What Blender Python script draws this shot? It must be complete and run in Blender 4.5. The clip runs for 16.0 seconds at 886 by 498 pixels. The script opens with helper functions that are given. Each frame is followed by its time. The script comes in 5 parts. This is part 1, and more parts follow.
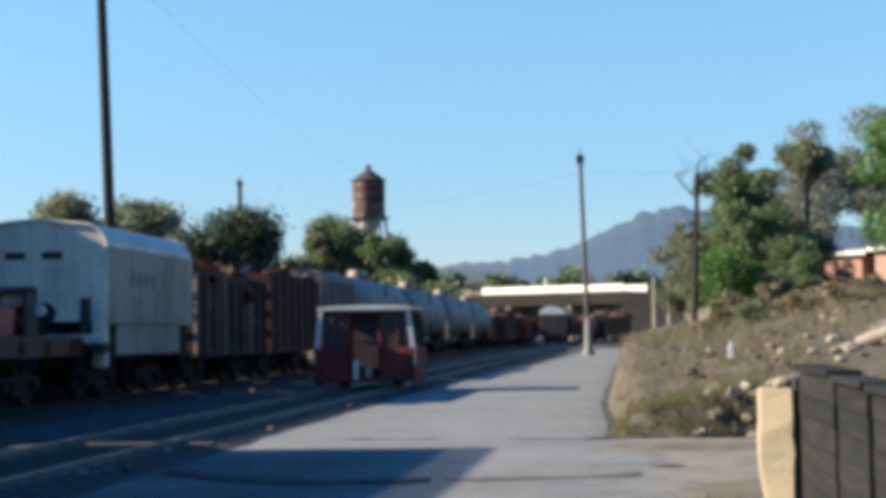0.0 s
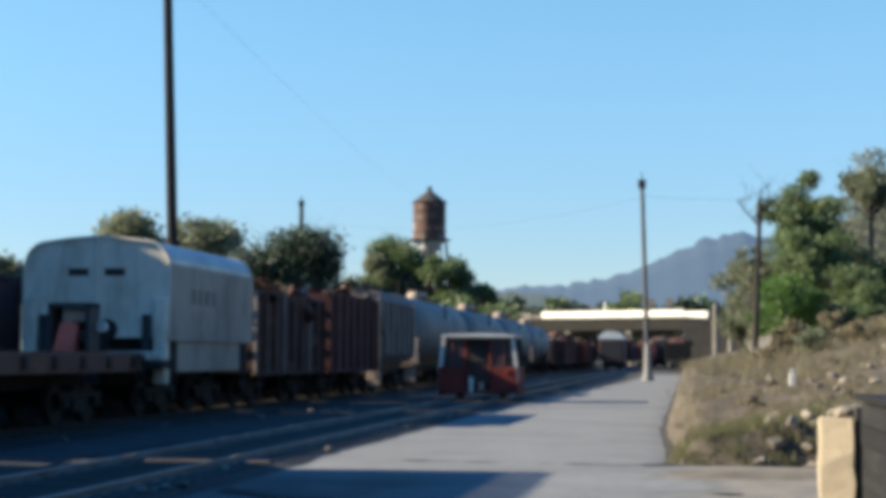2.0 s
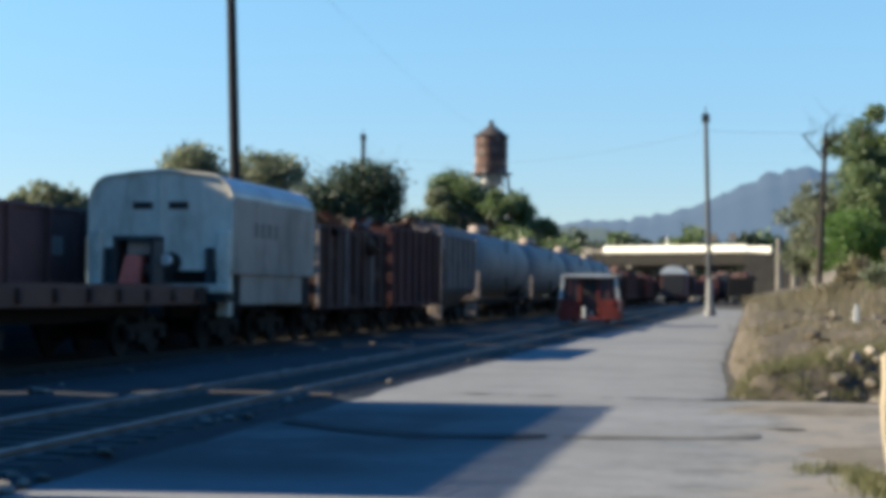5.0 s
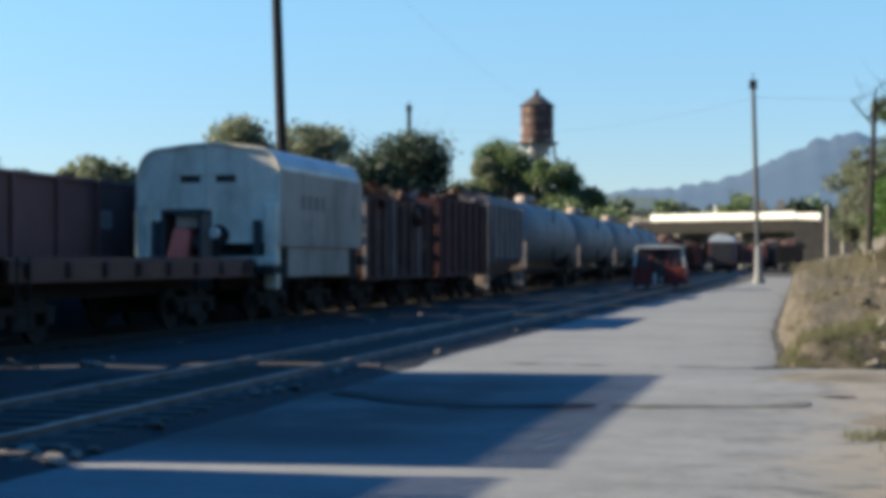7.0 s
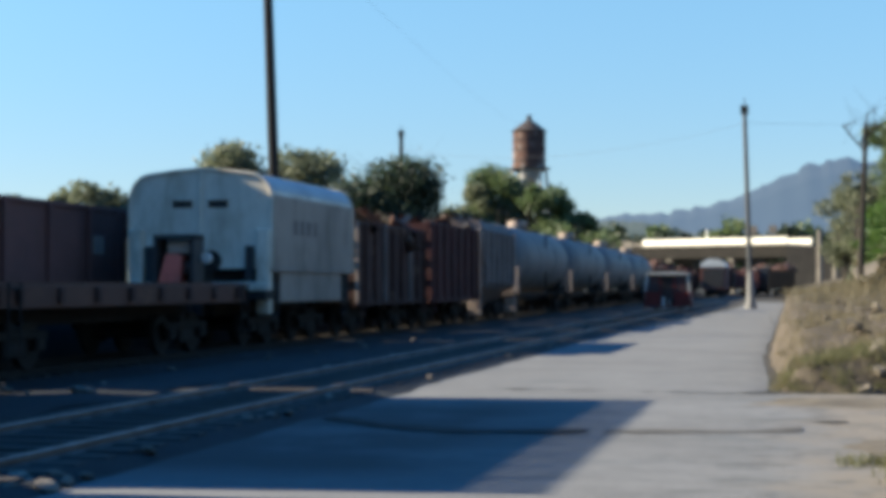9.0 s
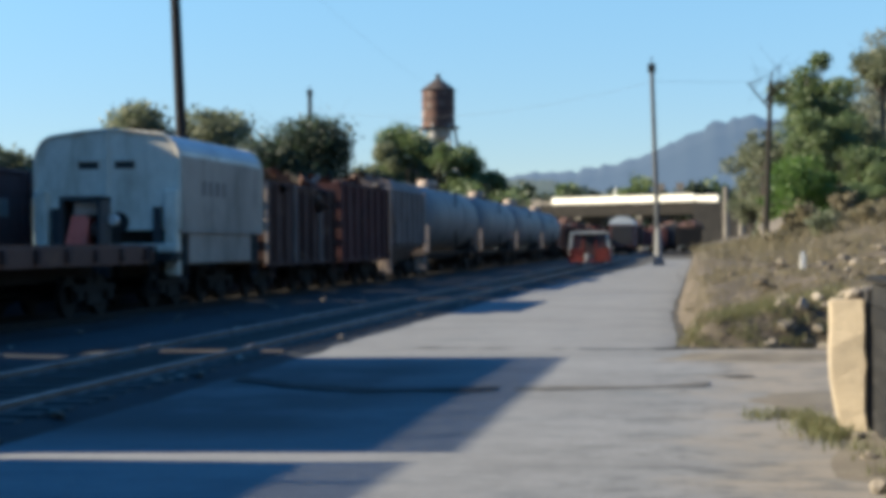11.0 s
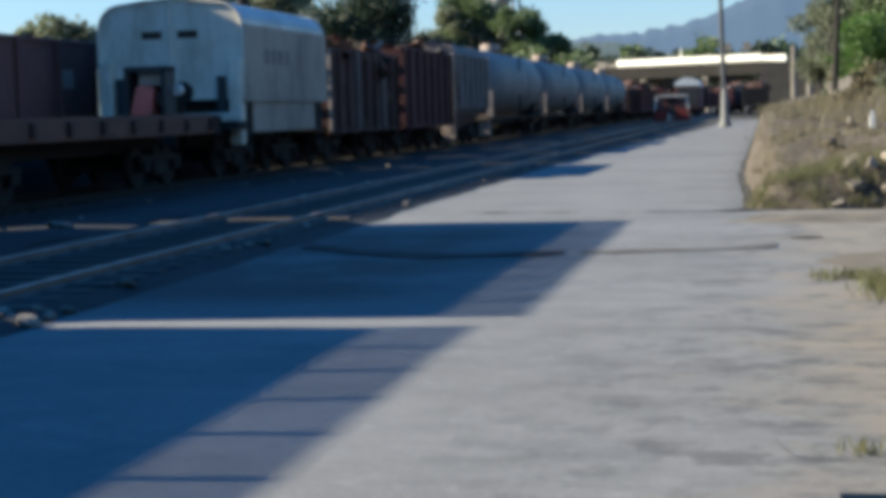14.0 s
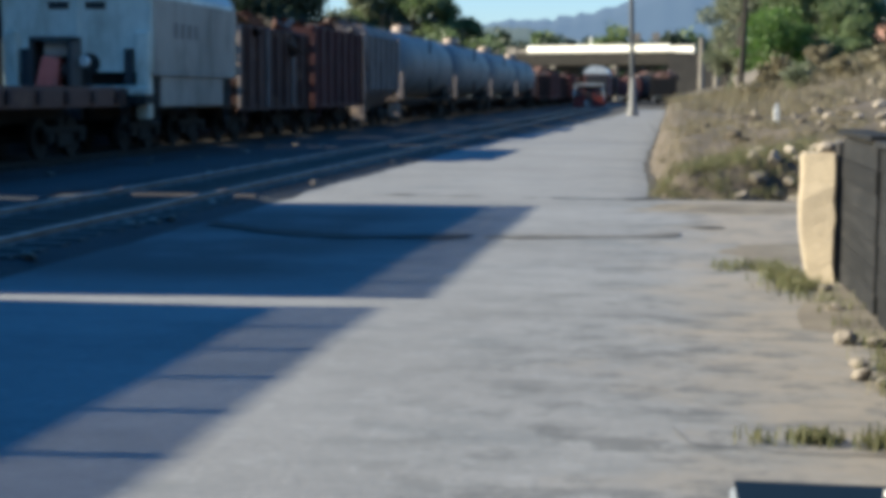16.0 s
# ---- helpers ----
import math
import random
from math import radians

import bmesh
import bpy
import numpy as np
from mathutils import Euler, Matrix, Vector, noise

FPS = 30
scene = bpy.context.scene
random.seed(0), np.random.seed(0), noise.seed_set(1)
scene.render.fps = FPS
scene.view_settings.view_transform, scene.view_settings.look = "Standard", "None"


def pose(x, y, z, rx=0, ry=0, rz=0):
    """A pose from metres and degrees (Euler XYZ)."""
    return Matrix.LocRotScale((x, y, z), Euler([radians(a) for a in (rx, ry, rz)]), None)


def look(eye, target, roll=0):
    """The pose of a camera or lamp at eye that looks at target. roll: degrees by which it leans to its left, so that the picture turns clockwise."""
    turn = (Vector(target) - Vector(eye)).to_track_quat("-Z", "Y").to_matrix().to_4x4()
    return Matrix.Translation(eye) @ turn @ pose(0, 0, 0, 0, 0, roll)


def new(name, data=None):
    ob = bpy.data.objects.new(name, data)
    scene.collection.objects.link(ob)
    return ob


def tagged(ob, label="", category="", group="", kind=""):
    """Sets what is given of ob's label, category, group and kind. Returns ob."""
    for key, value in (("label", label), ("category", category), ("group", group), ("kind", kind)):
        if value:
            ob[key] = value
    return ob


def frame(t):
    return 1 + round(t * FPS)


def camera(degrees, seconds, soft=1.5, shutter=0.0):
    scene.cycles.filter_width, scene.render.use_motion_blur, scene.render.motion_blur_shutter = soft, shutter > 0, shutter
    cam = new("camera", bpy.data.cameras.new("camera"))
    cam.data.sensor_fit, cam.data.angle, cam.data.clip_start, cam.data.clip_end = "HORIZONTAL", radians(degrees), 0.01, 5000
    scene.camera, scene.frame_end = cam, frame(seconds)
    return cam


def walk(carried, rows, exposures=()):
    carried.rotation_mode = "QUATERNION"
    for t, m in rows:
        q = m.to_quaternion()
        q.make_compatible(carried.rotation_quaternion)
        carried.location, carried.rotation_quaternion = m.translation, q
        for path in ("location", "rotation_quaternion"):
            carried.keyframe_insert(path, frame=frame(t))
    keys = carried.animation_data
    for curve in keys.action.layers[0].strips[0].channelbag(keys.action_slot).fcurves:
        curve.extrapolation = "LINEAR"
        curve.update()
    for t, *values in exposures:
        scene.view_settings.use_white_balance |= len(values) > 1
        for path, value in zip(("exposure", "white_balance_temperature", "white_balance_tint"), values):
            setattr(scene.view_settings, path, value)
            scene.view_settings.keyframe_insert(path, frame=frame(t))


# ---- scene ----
LENS = 31.28
EYE = 1.55          # height of the lens over the pavement
cam = camera(LENS, 16.0, soft=5.6)


def aim(az, el, roll):
    """A camera pose at the standpoint: azimuth right of the tracks' line, elevation, clockwise picture roll."""
    a, e = radians(az), radians(el)
    eye = Vector((0, 0, EYE))
    return look(eye, eye + Vector((math.sin(a) * math.cos(e), math.cos(a) * math.cos(e), math.sin(e))), roll)


walk(cam, [
    (0.0, aim(-6.439, 3.087, -0.800)),
    (0.5, aim(-8.232, 3.381, -0.406)),
    (1.0, aim(-7.206, 3.156, -0.642)),
    (1.5, aim(-7.925, 4.388, -0.022)),
    (2.0, aim(-8.614, 3.908, 0.250)),
    (2.5, aim(-8.913, 4.231, 0.178)),
    (3.0, aim(-8.060, 3.694, 0.160)),
    (3.5, aim(-7.781, 3.443, 0.506)),
    (4.0, aim(-8.696, 3.006, 0.687)),
    (4.5, aim(-9.678, 2.177, 0.787)),
    (5.0, aim(-10.828, 1.509, 0.504)),
    (5.2, aim(-10.500, 1.200, 0.450)),
    (7.3, aim(-12.640, 0.430, -0.080)),
    (7.5, aim(-12.412, 0.797, -0.095)),
    (8.0, aim(-12.677, 0.979, 0.137)),
    (8.2, aim(-12.580, 1.350, 0.130)),
    (10.3, aim(-11.380, 0.900, -0.600)),
    (10.5, aim(-10.889, 0.434, -0.623)),
    (11.0, aim(-8.997, -0.146, -0.596)),
    (11.5, aim(-8.402, -1.469, -0.984)),
    (12.0, aim(-9.040, -2.448, -1.582)),
    (12.5, aim(-9.430, -2.275, -1.769)),
    (13.0, aim(-9.870, -2.606, -1.542)),
    (13.5, aim(-10.658, -2.908, -1.795)),
    (14.0, aim(-11.440, -4.972, -1.534)),
    (14.5, aim(-10.384, -6.444, -0.974)),
    (15.0, aim(-9.778, -6.565, -0.250)),
    (15.5, aim(-8.221, -6.686, -0.160)),
    (16.0, aim(-8.024, -5.667, 0.288))
], exposures=((0.0, 1.06, 6500, 10), (11.0, 1.04, 6500, 10), (13.0, 1.04, 6350, 10), (14.2, 1.08, 6200, 9), (15.0, 1.2, 6200, 8), (16.0, 1.16, 6200, 8)))

# ---- world, sun ----
SUN_EL, SUN_AZ = 27.0, -96.0     # azimuth from +y, clockwise seen from above
world = bpy.data.worlds.new("world")
scene.world = world
world.use_nodes = True
sky = world.node_tree.nodes.new("ShaderNodeTexSky")
sky.sky_type = "NISHITA"
sky.sun_disc = False
sky.sun_elevation, sky.sun_rotation = radians(SUN_EL), radians(SUN_AZ)
sky.air_density, sky.dust_density, sky.ozone_density = 0.82, 0.15, 5.5
tint = world.node_tree.nodes.new("ShaderNodeMix")
tint.data_type, tint.blend_type = "RGBA", "MULTIPLY"
tint.inputs[0].default_value = 1.0
# haze softens the sky near the horizon; overhead it deepens to a clear blue
where = world.node_tree.nodes.new("ShaderNodeTexCoord")
split = world.node_tree.nodes.new("ShaderNodeSeparateXYZ")
deepen = world.node_tree.nodes.new("ShaderNodeValToRGB")
deepen.color_ramp.interpolation = "EASE"
deepen.color_ramp.elements[0].position, deepen.color_ramp.elements[0].color = 0.0, (0.79, 0.73, 0.69, 1)
deepen.color_ramp.elements[1].position, deepen.color_ramp.elements[1].color = 0.85, (0.03, 1.45, 2.15, 1)
low_sky = deepen.color_ramp.elements.new(0.26)
low_sky.color = (1.15, 1.27, 1.04, 1)
world.node_tree.links.new(where.outputs["Generated"], split.inputs[0])
world.node_tree.links.new(split.outputs["Z"], deepen.inputs[0])
world.node_tree.links.new(deepen.outputs[0], tint.inputs[7])
world.node_tree.links.new(sky.outputs[0], tint.inputs[6])
world.node_tree.links.new(tint.outputs[2], world.node_tree.nodes["Background"].inputs[0])
world.node_tree.nodes["Background"].inputs[1].default_value = 0.098
sun = new("sun", bpy.data.lights.new("sun", "SUN"))
sun.data.energy, sun.data.angle, sun.data.color = 8.4, radians(0.5), (1.0, 0.88, 0.65)
to_sun = Vector((math.sin(radians(SUN_AZ)) * math.cos(radians(SUN_EL)), math.cos(radians(SUN_AZ)) * math.cos(radians(SUN_EL)), math.sin(radians(SUN_EL))))
sun.matrix_world = look((0, 0, 60), Vector((0, 0, 60)) - to_sun)

# ---- materials ----
def surf(name, c1, c2, scale=3.0, rough=0.8, metal=0.0, bump=0.3, stain=None, fine=40.0, vary=0.0, stretch=(1, 1, 1), coat=0.0):
    """A worn surface: two tones at a large scale, grain and relief at a fine one, and a stain of its own shape."""
    m = bpy.data.materials.new(name)
    m.use_nodes = True
    nt = m.node_tree
    nd, ln = nt.nodes, nt.links
    bsdf = nd["Principled BSDF"]
    tc = nd.new("ShaderNodeTexCoord")
    mp = nd.new("ShaderNodeMapping")
    mp.inputs["Scale"].default_value = stretch
    ln.new(tc.outputs["Object"], mp.inputs[0])
    def noi(s, d=6, r=0.6):
        n = nd.new("ShaderNodeTexNoise")
        n.inputs["Scale"].default_value, n.inputs["Detail"].default_value, n.inputs["Roughness"].default_value = s, d, r
        ln.new(mp.outputs[0], n.inputs["Vector"])
        return n
    def ramp(src, lo, hi):
        r = nd.new("ShaderNodeMapRange")
        r.inputs["From Min"].default_value, r.inputs["From Max"].default_value = lo, hi
        ln.new(src, r.inputs["Value"])
        return r.outputs[0]
    def mix(fac, a, b, mode="MIX"):
        x = nd.new("ShaderNodeMix")
        x.data_type, x.blend_type = "RGBA", mode
        if isinstance(fac, float):
            x.inputs[0].default_value = fac
        else:
            ln.new(fac, x.inputs[0])
        for i, c in ((6, a), (7, b)):
            if isinstance(c, tuple):
                x.inputs[i].default_value = (*c, 1)
            else:
                ln.new(c, x.inputs[i])
        return x.outputs[2]
    big, small = noi(scale), noi(fine, 4, 0.7)
    col = mix(ramp(big.outputs[0], 0.35, 0.65), c1, c2)
    g = ramp(small.outputs[0], 0.25, 0.75)
    col = mix(0.35, col, mix(g, (0.25, 0.25, 0.25), (1.0, 1.0, 1.0)), "MULTIPLY")
    if stain:
        sc, ssc, lo, hi = stain
        st = noi(ssc, 8, 0.65)
        col = mix(ramp(st.outputs[0], lo, hi), col, sc)
    if vary:
        oi = nd.new("ShaderNodeObjectInfo")
        hs = nd.new("ShaderNodeHueSaturation")
        ln.new(ramp(oi.outputs["Random"], -0.0, 1.0), hs.inputs["Value"])
        hs.inputs["Value"].default_value = 1
        mr = nd.new("ShaderNodeMapRange")
        mr.inputs["To Min"].default_value, mr.inputs["To Max"].default_value = 1 - vary, 1 + vary
        ln.new(oi.outputs["Random"], mr.inputs["Value"])
        ln.new(mr.outputs[0], hs.inputs["Value"])
        ln.new(col, hs.inputs["Color"])
        col = hs.outputs[0]
    ln.new(col, bsdf.inputs["Base Color"])
    bsdf.inputs["Metallic"].default_value = metal
    bsdf.inputs["Specular IOR Level"].default_value = 0.18 if rough >= 0.74 else 0.4
    rr = nd.new("ShaderNodeMapRange")
    rr.inputs["To Min"].default_value, rr.inputs["To Max"].default_value = max(0.05, rough - 0.12), min(1, rough + 0.12)
    ln.new(big.outputs[0], rr.inputs["Value"])
    ln.new(rr.outputs[0], bsdf.inputs["Roughness"])
    bsdf.inputs["Coat Weight"].default_value = coat
    if bump:
        b = nd.new("ShaderNodeBump")
        b.inputs["Strength"].default_value, b.inputs["Distance"].default_value = bump, 0.02
        ln.new(small.outputs[0], b.inputs["Height"])
        ln.new(b.outputs[0], bsdf.inputs["Normal"])
    return m


def leaves(name, c1, c2):
    """Foliage: tone varies from leaf to leaf, with light shining through."""
    m = bpy.data.materials.new(name)
    m.use_nodes = True
    nd, ln = m.node_tree.nodes, m.node_tree.links
    g = nd.new("ShaderNodeNewGeometry")
    x = nd.new("ShaderNodeMix")
    x.data_type = "RGBA"
    x.inputs[6].default_value, x.inputs[7].default_value = (*c1, 1), (*c2, 1)
    ln.new(g.outputs["Random Per Island"], x.inputs[0])
    b = nd["Principled BSDF"]
    ln.new(x.outputs[2], b.inputs["Base Color"])
    b.inputs["Roughness"].default_value = 0.6
    t = nd.new("ShaderNodeBsdfTranslucent")
    ln.new(x.outputs[2], t.inputs[0])
    s = nd.new("ShaderNodeMixShader")
    s.inputs[0].default_value = 0.45
    ln.new(b.outputs[0], s.inputs[1])
    ln.new(t.outputs[0], s.inputs[2])
    ln.new(s.outputs[0], nd["Material Output"].inputs[0])
    return m


M = {
    "ground": surf("dry_ground", (0.06, 0.054, 0.045), (0.042, 0.039, 0.034), 0.6, 0.95, fine=9, bump=0.6),
    "ballast": surf("dark_ballast", (0.017, 0.020, 0.023), (0.030, 0.034, 0.038), 0.8, 0.95, fine=22, bump=1.0, stain=((0.027, 0.027, 0.027), 0.5, 0.5, 0.7)),
    "seam": surf("patch_seam_sunlit", (0.065, 0.062, 0.058), (0.095, 0.09, 0.084), 3, 0.9, fine=30),
    # Black for the yard ground: shade under the cars put into colour
    "cinder": surf("undercar_shade_black", (0.016, 0.016, 0.017), (0.010, 0.010, 0.011), 0.6, 0.95, fine=14, bump=0.8),
    # Near-black concrete: the shade below the overpass put into its colour
    "abutment_shade": surf("underbridge_shade_black", (0.020, 0.019, 0.019), (0.012, 0.012, 0.013), 0.4, 0.9),
    # Darker copy of the hood paint: shade put into the coil car's side
    "hoodside": surf("shaded_side_grey_paint", (0.30, 0.24, 0.20), (0.225, 0.18, 0.15), 0.8, 0.7, bump=0.15, fine=8, stain=((0.13, 0.10, 0.08), 1.3, 0.5, 0.7), stretch=(1, 1, 0.4)),
    "tar": surf("crack_fill", (0.012, 0.012, 0.013), (0.028, 0.027, 0.026), 2, 0.9, fine=30),
    "mast": surf("dull_blue_grey_mast", (0.05, 0.056, 0.064), (0.038, 0.043, 0.05), 1.5, 0.6, stretch=(3, 3, 0.4)),
    "darkbark": surf("dead_black_bark", (0.022, 0.02, 0.018), (0.034, 0.03, 0.027), 4, 0.95, stretch=(3, 3, 0.6)),
    "maroonglass": surf("dusty_dark_pane", (0.055, 0.026, 0.026), (0.038, 0.02, 0.022), 2, 0.5, bump=0),
    "dirt": surf("sandy_dirt", (0.125, 0.107, 0.084), (0.088, 0.077, 0.062), 1.2, 0.95, fine=25, bump=0.7, stain=((0.15, 0.13, 0.10), 2.0, 0.5, 0.7)),
    "bank": surf("dry_bank", (0.070, 0.056, 0.041), (0.048, 0.042, 0.030), 0.9, 0.95, fine=8, bump=0.9, stain=((0.0782, 0.0644, 0.05336), 0.9, 0.48, 0.62)),
    "rail": surf("worn_rail", (0.17, 0.155, 0.145), (0.10, 0.08, 0.07), 1.5, 0.5, 0.5, bump=0.1),
    "tie": surf("creosoted_tie", (0.04, 0.035, 0.031), (0.065, 0.056, 0.05), 4, 0.9, stretch=(0.3, 2, 2)),
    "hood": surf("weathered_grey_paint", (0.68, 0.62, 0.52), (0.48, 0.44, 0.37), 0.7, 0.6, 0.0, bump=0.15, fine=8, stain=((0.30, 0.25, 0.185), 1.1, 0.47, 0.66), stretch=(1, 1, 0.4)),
    "hoodroof": surf("roof_sky_tint", (0.36, 0.41, 0.45), (0.27, 0.32, 0.36), 0.9, 0.55, 0.2, bump=0.08, fine=10),
    "rust": surf("rusted_steel", (0.085, 0.042, 0.033), (0.055, 0.029, 0.025), 0.8, 0.85, 0.0, bump=0.4, stain=((0.13, 0.075, 0.055), 1.4, 0.56, 0.7)),
    "oxide": surf("oxide_red_paint", (0.098, 0.034, 0.031), (0.065, 0.026, 0.024), 0.9, 0.75, bump=0.25, stain=((0.07, 0.035, 0.03), 1.3, 0.5, 0.68)),
    "brown": surf("brown_car_paint", (0.20, 0.085, 0.072), (0.14, 0.064, 0.056), 0.7, 0.8, bump=0.3, stain=((0.11, 0.06, 0.045), 1.2, 0.58, 0.72)),
    "pale": surf("pale_primer", (0.36, 0.28, 0.24), (0.27, 0.21, 0.18), 2, 0.7),
    "tan": surf("dusty_grey_brown", (0.20, 0.155, 0.14), (0.14, 0.11, 0.10), 0.9, 0.75, stain=((0.10, 0.08, 0.075), 1.3, 0.5, 0.7)),
    "tank": surf("tank_paint_grey", (0.165, 0.165, 0.165), (0.11, 0.115, 0.125), 0.5, 0.62, 0.0, bump=0.1, stain=((0.19, 0.17, 0.16), 1.1, 0.58, 0.75)),
    "tankblack": surf("tank_paint_dark", (0.03, 0.035, 0.045), (0.05, 0.055, 0.06), 0.6, 0.4, bump=0.1, coat=0.2),
    "under": surf("grimy_running_gear", (0.018, 0.017, 0.017), (0.035, 0.03, 0.027), 3, 0.85, 0.2),
    "deck": surf("weathered_deck", (0.14, 0.068, 0.048), (0.09, 0.046, 0.036), 1.5, 0.9, stretch=(3, 0.4, 1), stain=((0.16, 0.08, 0.05), 1.5, 0.55, 0.7)),
    "red": surf("red_enamel", (0.19, 0.035, 0.028), (0.125, 0.026, 0.022), 1.4, 0.76, bump=0.1, stain=((0.06, 0.022, 0.02), 1.8, 0.55, 0.72)),
    "winchred": surf("faded_red_paint", (0.72, 0.17, 0.13), (0.55, 0.12, 0.09), 2.0, 0.75, bump=0.15, stain=((0.30, 0.16, 0.14), 3, 0.58, 0.75)),
    "white": surf("white_enamel", (0.68, 0.67, 0.64), (0.52, 0.51, 0.48), 2, 0.5, bump=0.1),
    "dark": surf("dark_interior", (0.02, 0.02, 0.022), (0.035, 0.03, 0.03), 2, 0.7),
    "seat": surf("worn_seat", (0.16, 0.045, 0.04), (0.11, 0.035, 0.032), 4, 0.7),
    "polewood": surf("weathered_pole_wood", (0.018, 0.018, 0.02), (0.03, 0.028, 0.028), 3, 0.9, stretch=(6, 6, 0.4)),
    "galv": surf("galvanised_steel", (0.20, 0.215, 0.235), (0.15, 0.165, 0.18), 2, 0.5, 0.3, bump=0.05),
    "lampgrey": surf("grey_lamp_pole", (0.19, 0.19, 0.19), (0.145, 0.145, 0.147), 1.5, 0.7, stretch=(3, 3, 0.4)),
    "tower": surf("rusting_tank_plates", (0.115, 0.062, 0.05), (0.07, 0.042, 0.037), 0.4, 0.8, stain=((0.21, 0.18, 0.17), 0.5, 0.54, 0.68), stretch=(1, 1, 0.5)),
    "towergrey": surf("old_silver_paint", (0.45, 0.43, 0.40), (0.30, 0.28, 0.26), 0.6, 0.7),
    "towerroof": surf("dark_tank_roof", (0.035, 0.03, 0.03), (0.055, 0.043, 0.04), 0.6, 0.8),
    "concrete": surf("old_concrete", (0.34, 0.285, 0.21), (0.26, 0.22, 0.168), 1.6, 0.9, bump=0.5, stain=((0.24, 0.20, 0.15), 3.5, 0.62, 0.85)),
    "parapet": surf("pale_parapet", (0.80, 0.77, 0.68), (0.72, 0.69, 0.61), 0.3, 0.8, stain=((0.6, 0.55, 0.46), 0.25, 0.6, 0.75)),
    "girder": surf("brown_girder", (0.019, 0.016, 0.014), (0.013, 0.012, 0.011), 0.4, 0.8),
    "pier": surf("stained_concrete", (0.21, 0.19, 0.165), (0.15, 0.135, 0.12), 0.4, 0.9),
    "boards": surf("black_stained_board", (0.011, 0.0115, 0.0125), (0.017, 0.0175, 0.019), 3, 0.85, stretch=(1, 0.5, 6), vary=0.25, stain=((0.028, 0.027, 0.027), 3, 0.58, 0.75)),
    "brick": surf("red_brick", (0.35, 0.21, 0.175), (0.29, 0.165, 0.135), 1.2, 0.9, stain=((0.46, 0.24, 0.18), 1.5, 0.55, 0.7), vary=0.12),
    "roof": surf("grey_shingle", (0.19, 0.18, 0.175), (0.14, 0.135, 0.13), 1, 0.9),
    "stone": surf("broken_concrete", (0.22, 0.19, 0.155), (0.12, 0.105, 0.088), 2, 0.95, bump=0.6, fine=15, vary=0.3),
    "bark": surf("tree_bark", (0.055, 0.046, 0.04), (0.09, 0.078, 0.068), 4, 0.95, stretch=(3, 3, 0.6)),
    "glassdark": surf("dark_gloss_panel", (0.0012, 0.004, 0.008), (0.002, 0.006, 0.012), 3, 0.6, bump=0.0),
    "wire": surf("black_wire", (0.05, 0.05, 0.055), (0.06, 0.06, 0.06), 3, 0.7, bump=0),
    "boxcar": surf("boxcar_brown", (0.12, 0.05, 0.04), (0.09, 0.04, 0.035), 0.6, 0.8),
    "leaf_olive": leaves("olive_leaves", (0.092, 0.108, 0.062), (0.135, 0.148, 0.088)),
    "leaf_dark": leaves("dark_leaves", (0.020, 0.034, 0.020), (0.036, 0.054, 0.030)),
    "leaf_mid": leaves("mid_leaves", (0.062, 0.098, 0.036), (0.105, 0.140, 0.056)),
    "leaf_bright": leaves("bright_leaves", (0.0504, 0.1092, 0.01848), (0.084, 0.1512, 0.0294)),
    "leaf_grey": leaves("grey_green_leaves", (0.105, 0.120, 0.088), (0.165, 0.175, 0.135)),
    "grass": leaves("dry_grass", (0.155, 0.125, 0.075), (0.10, 0.09, 0.05)),
    "grass_green": leaves("green_grass", (0.075, 0.088, 0.034), (0.125, 0.115, 0.055)),
}


def distance(name, c, haze_glow):
    """Far hills: forest through miles of air, the haze's blue painted in as emission."""
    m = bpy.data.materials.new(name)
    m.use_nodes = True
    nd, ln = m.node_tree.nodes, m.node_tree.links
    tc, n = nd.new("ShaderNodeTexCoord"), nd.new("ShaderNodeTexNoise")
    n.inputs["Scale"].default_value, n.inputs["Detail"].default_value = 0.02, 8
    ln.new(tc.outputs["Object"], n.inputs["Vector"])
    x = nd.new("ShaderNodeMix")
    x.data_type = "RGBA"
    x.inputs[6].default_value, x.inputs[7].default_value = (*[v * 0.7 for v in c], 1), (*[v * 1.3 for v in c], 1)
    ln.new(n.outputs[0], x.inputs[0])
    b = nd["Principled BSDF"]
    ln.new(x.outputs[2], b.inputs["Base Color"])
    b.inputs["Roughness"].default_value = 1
    b.inputs["Emission Color"].default_value = (*haze_glow, 1)
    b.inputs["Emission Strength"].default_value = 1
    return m


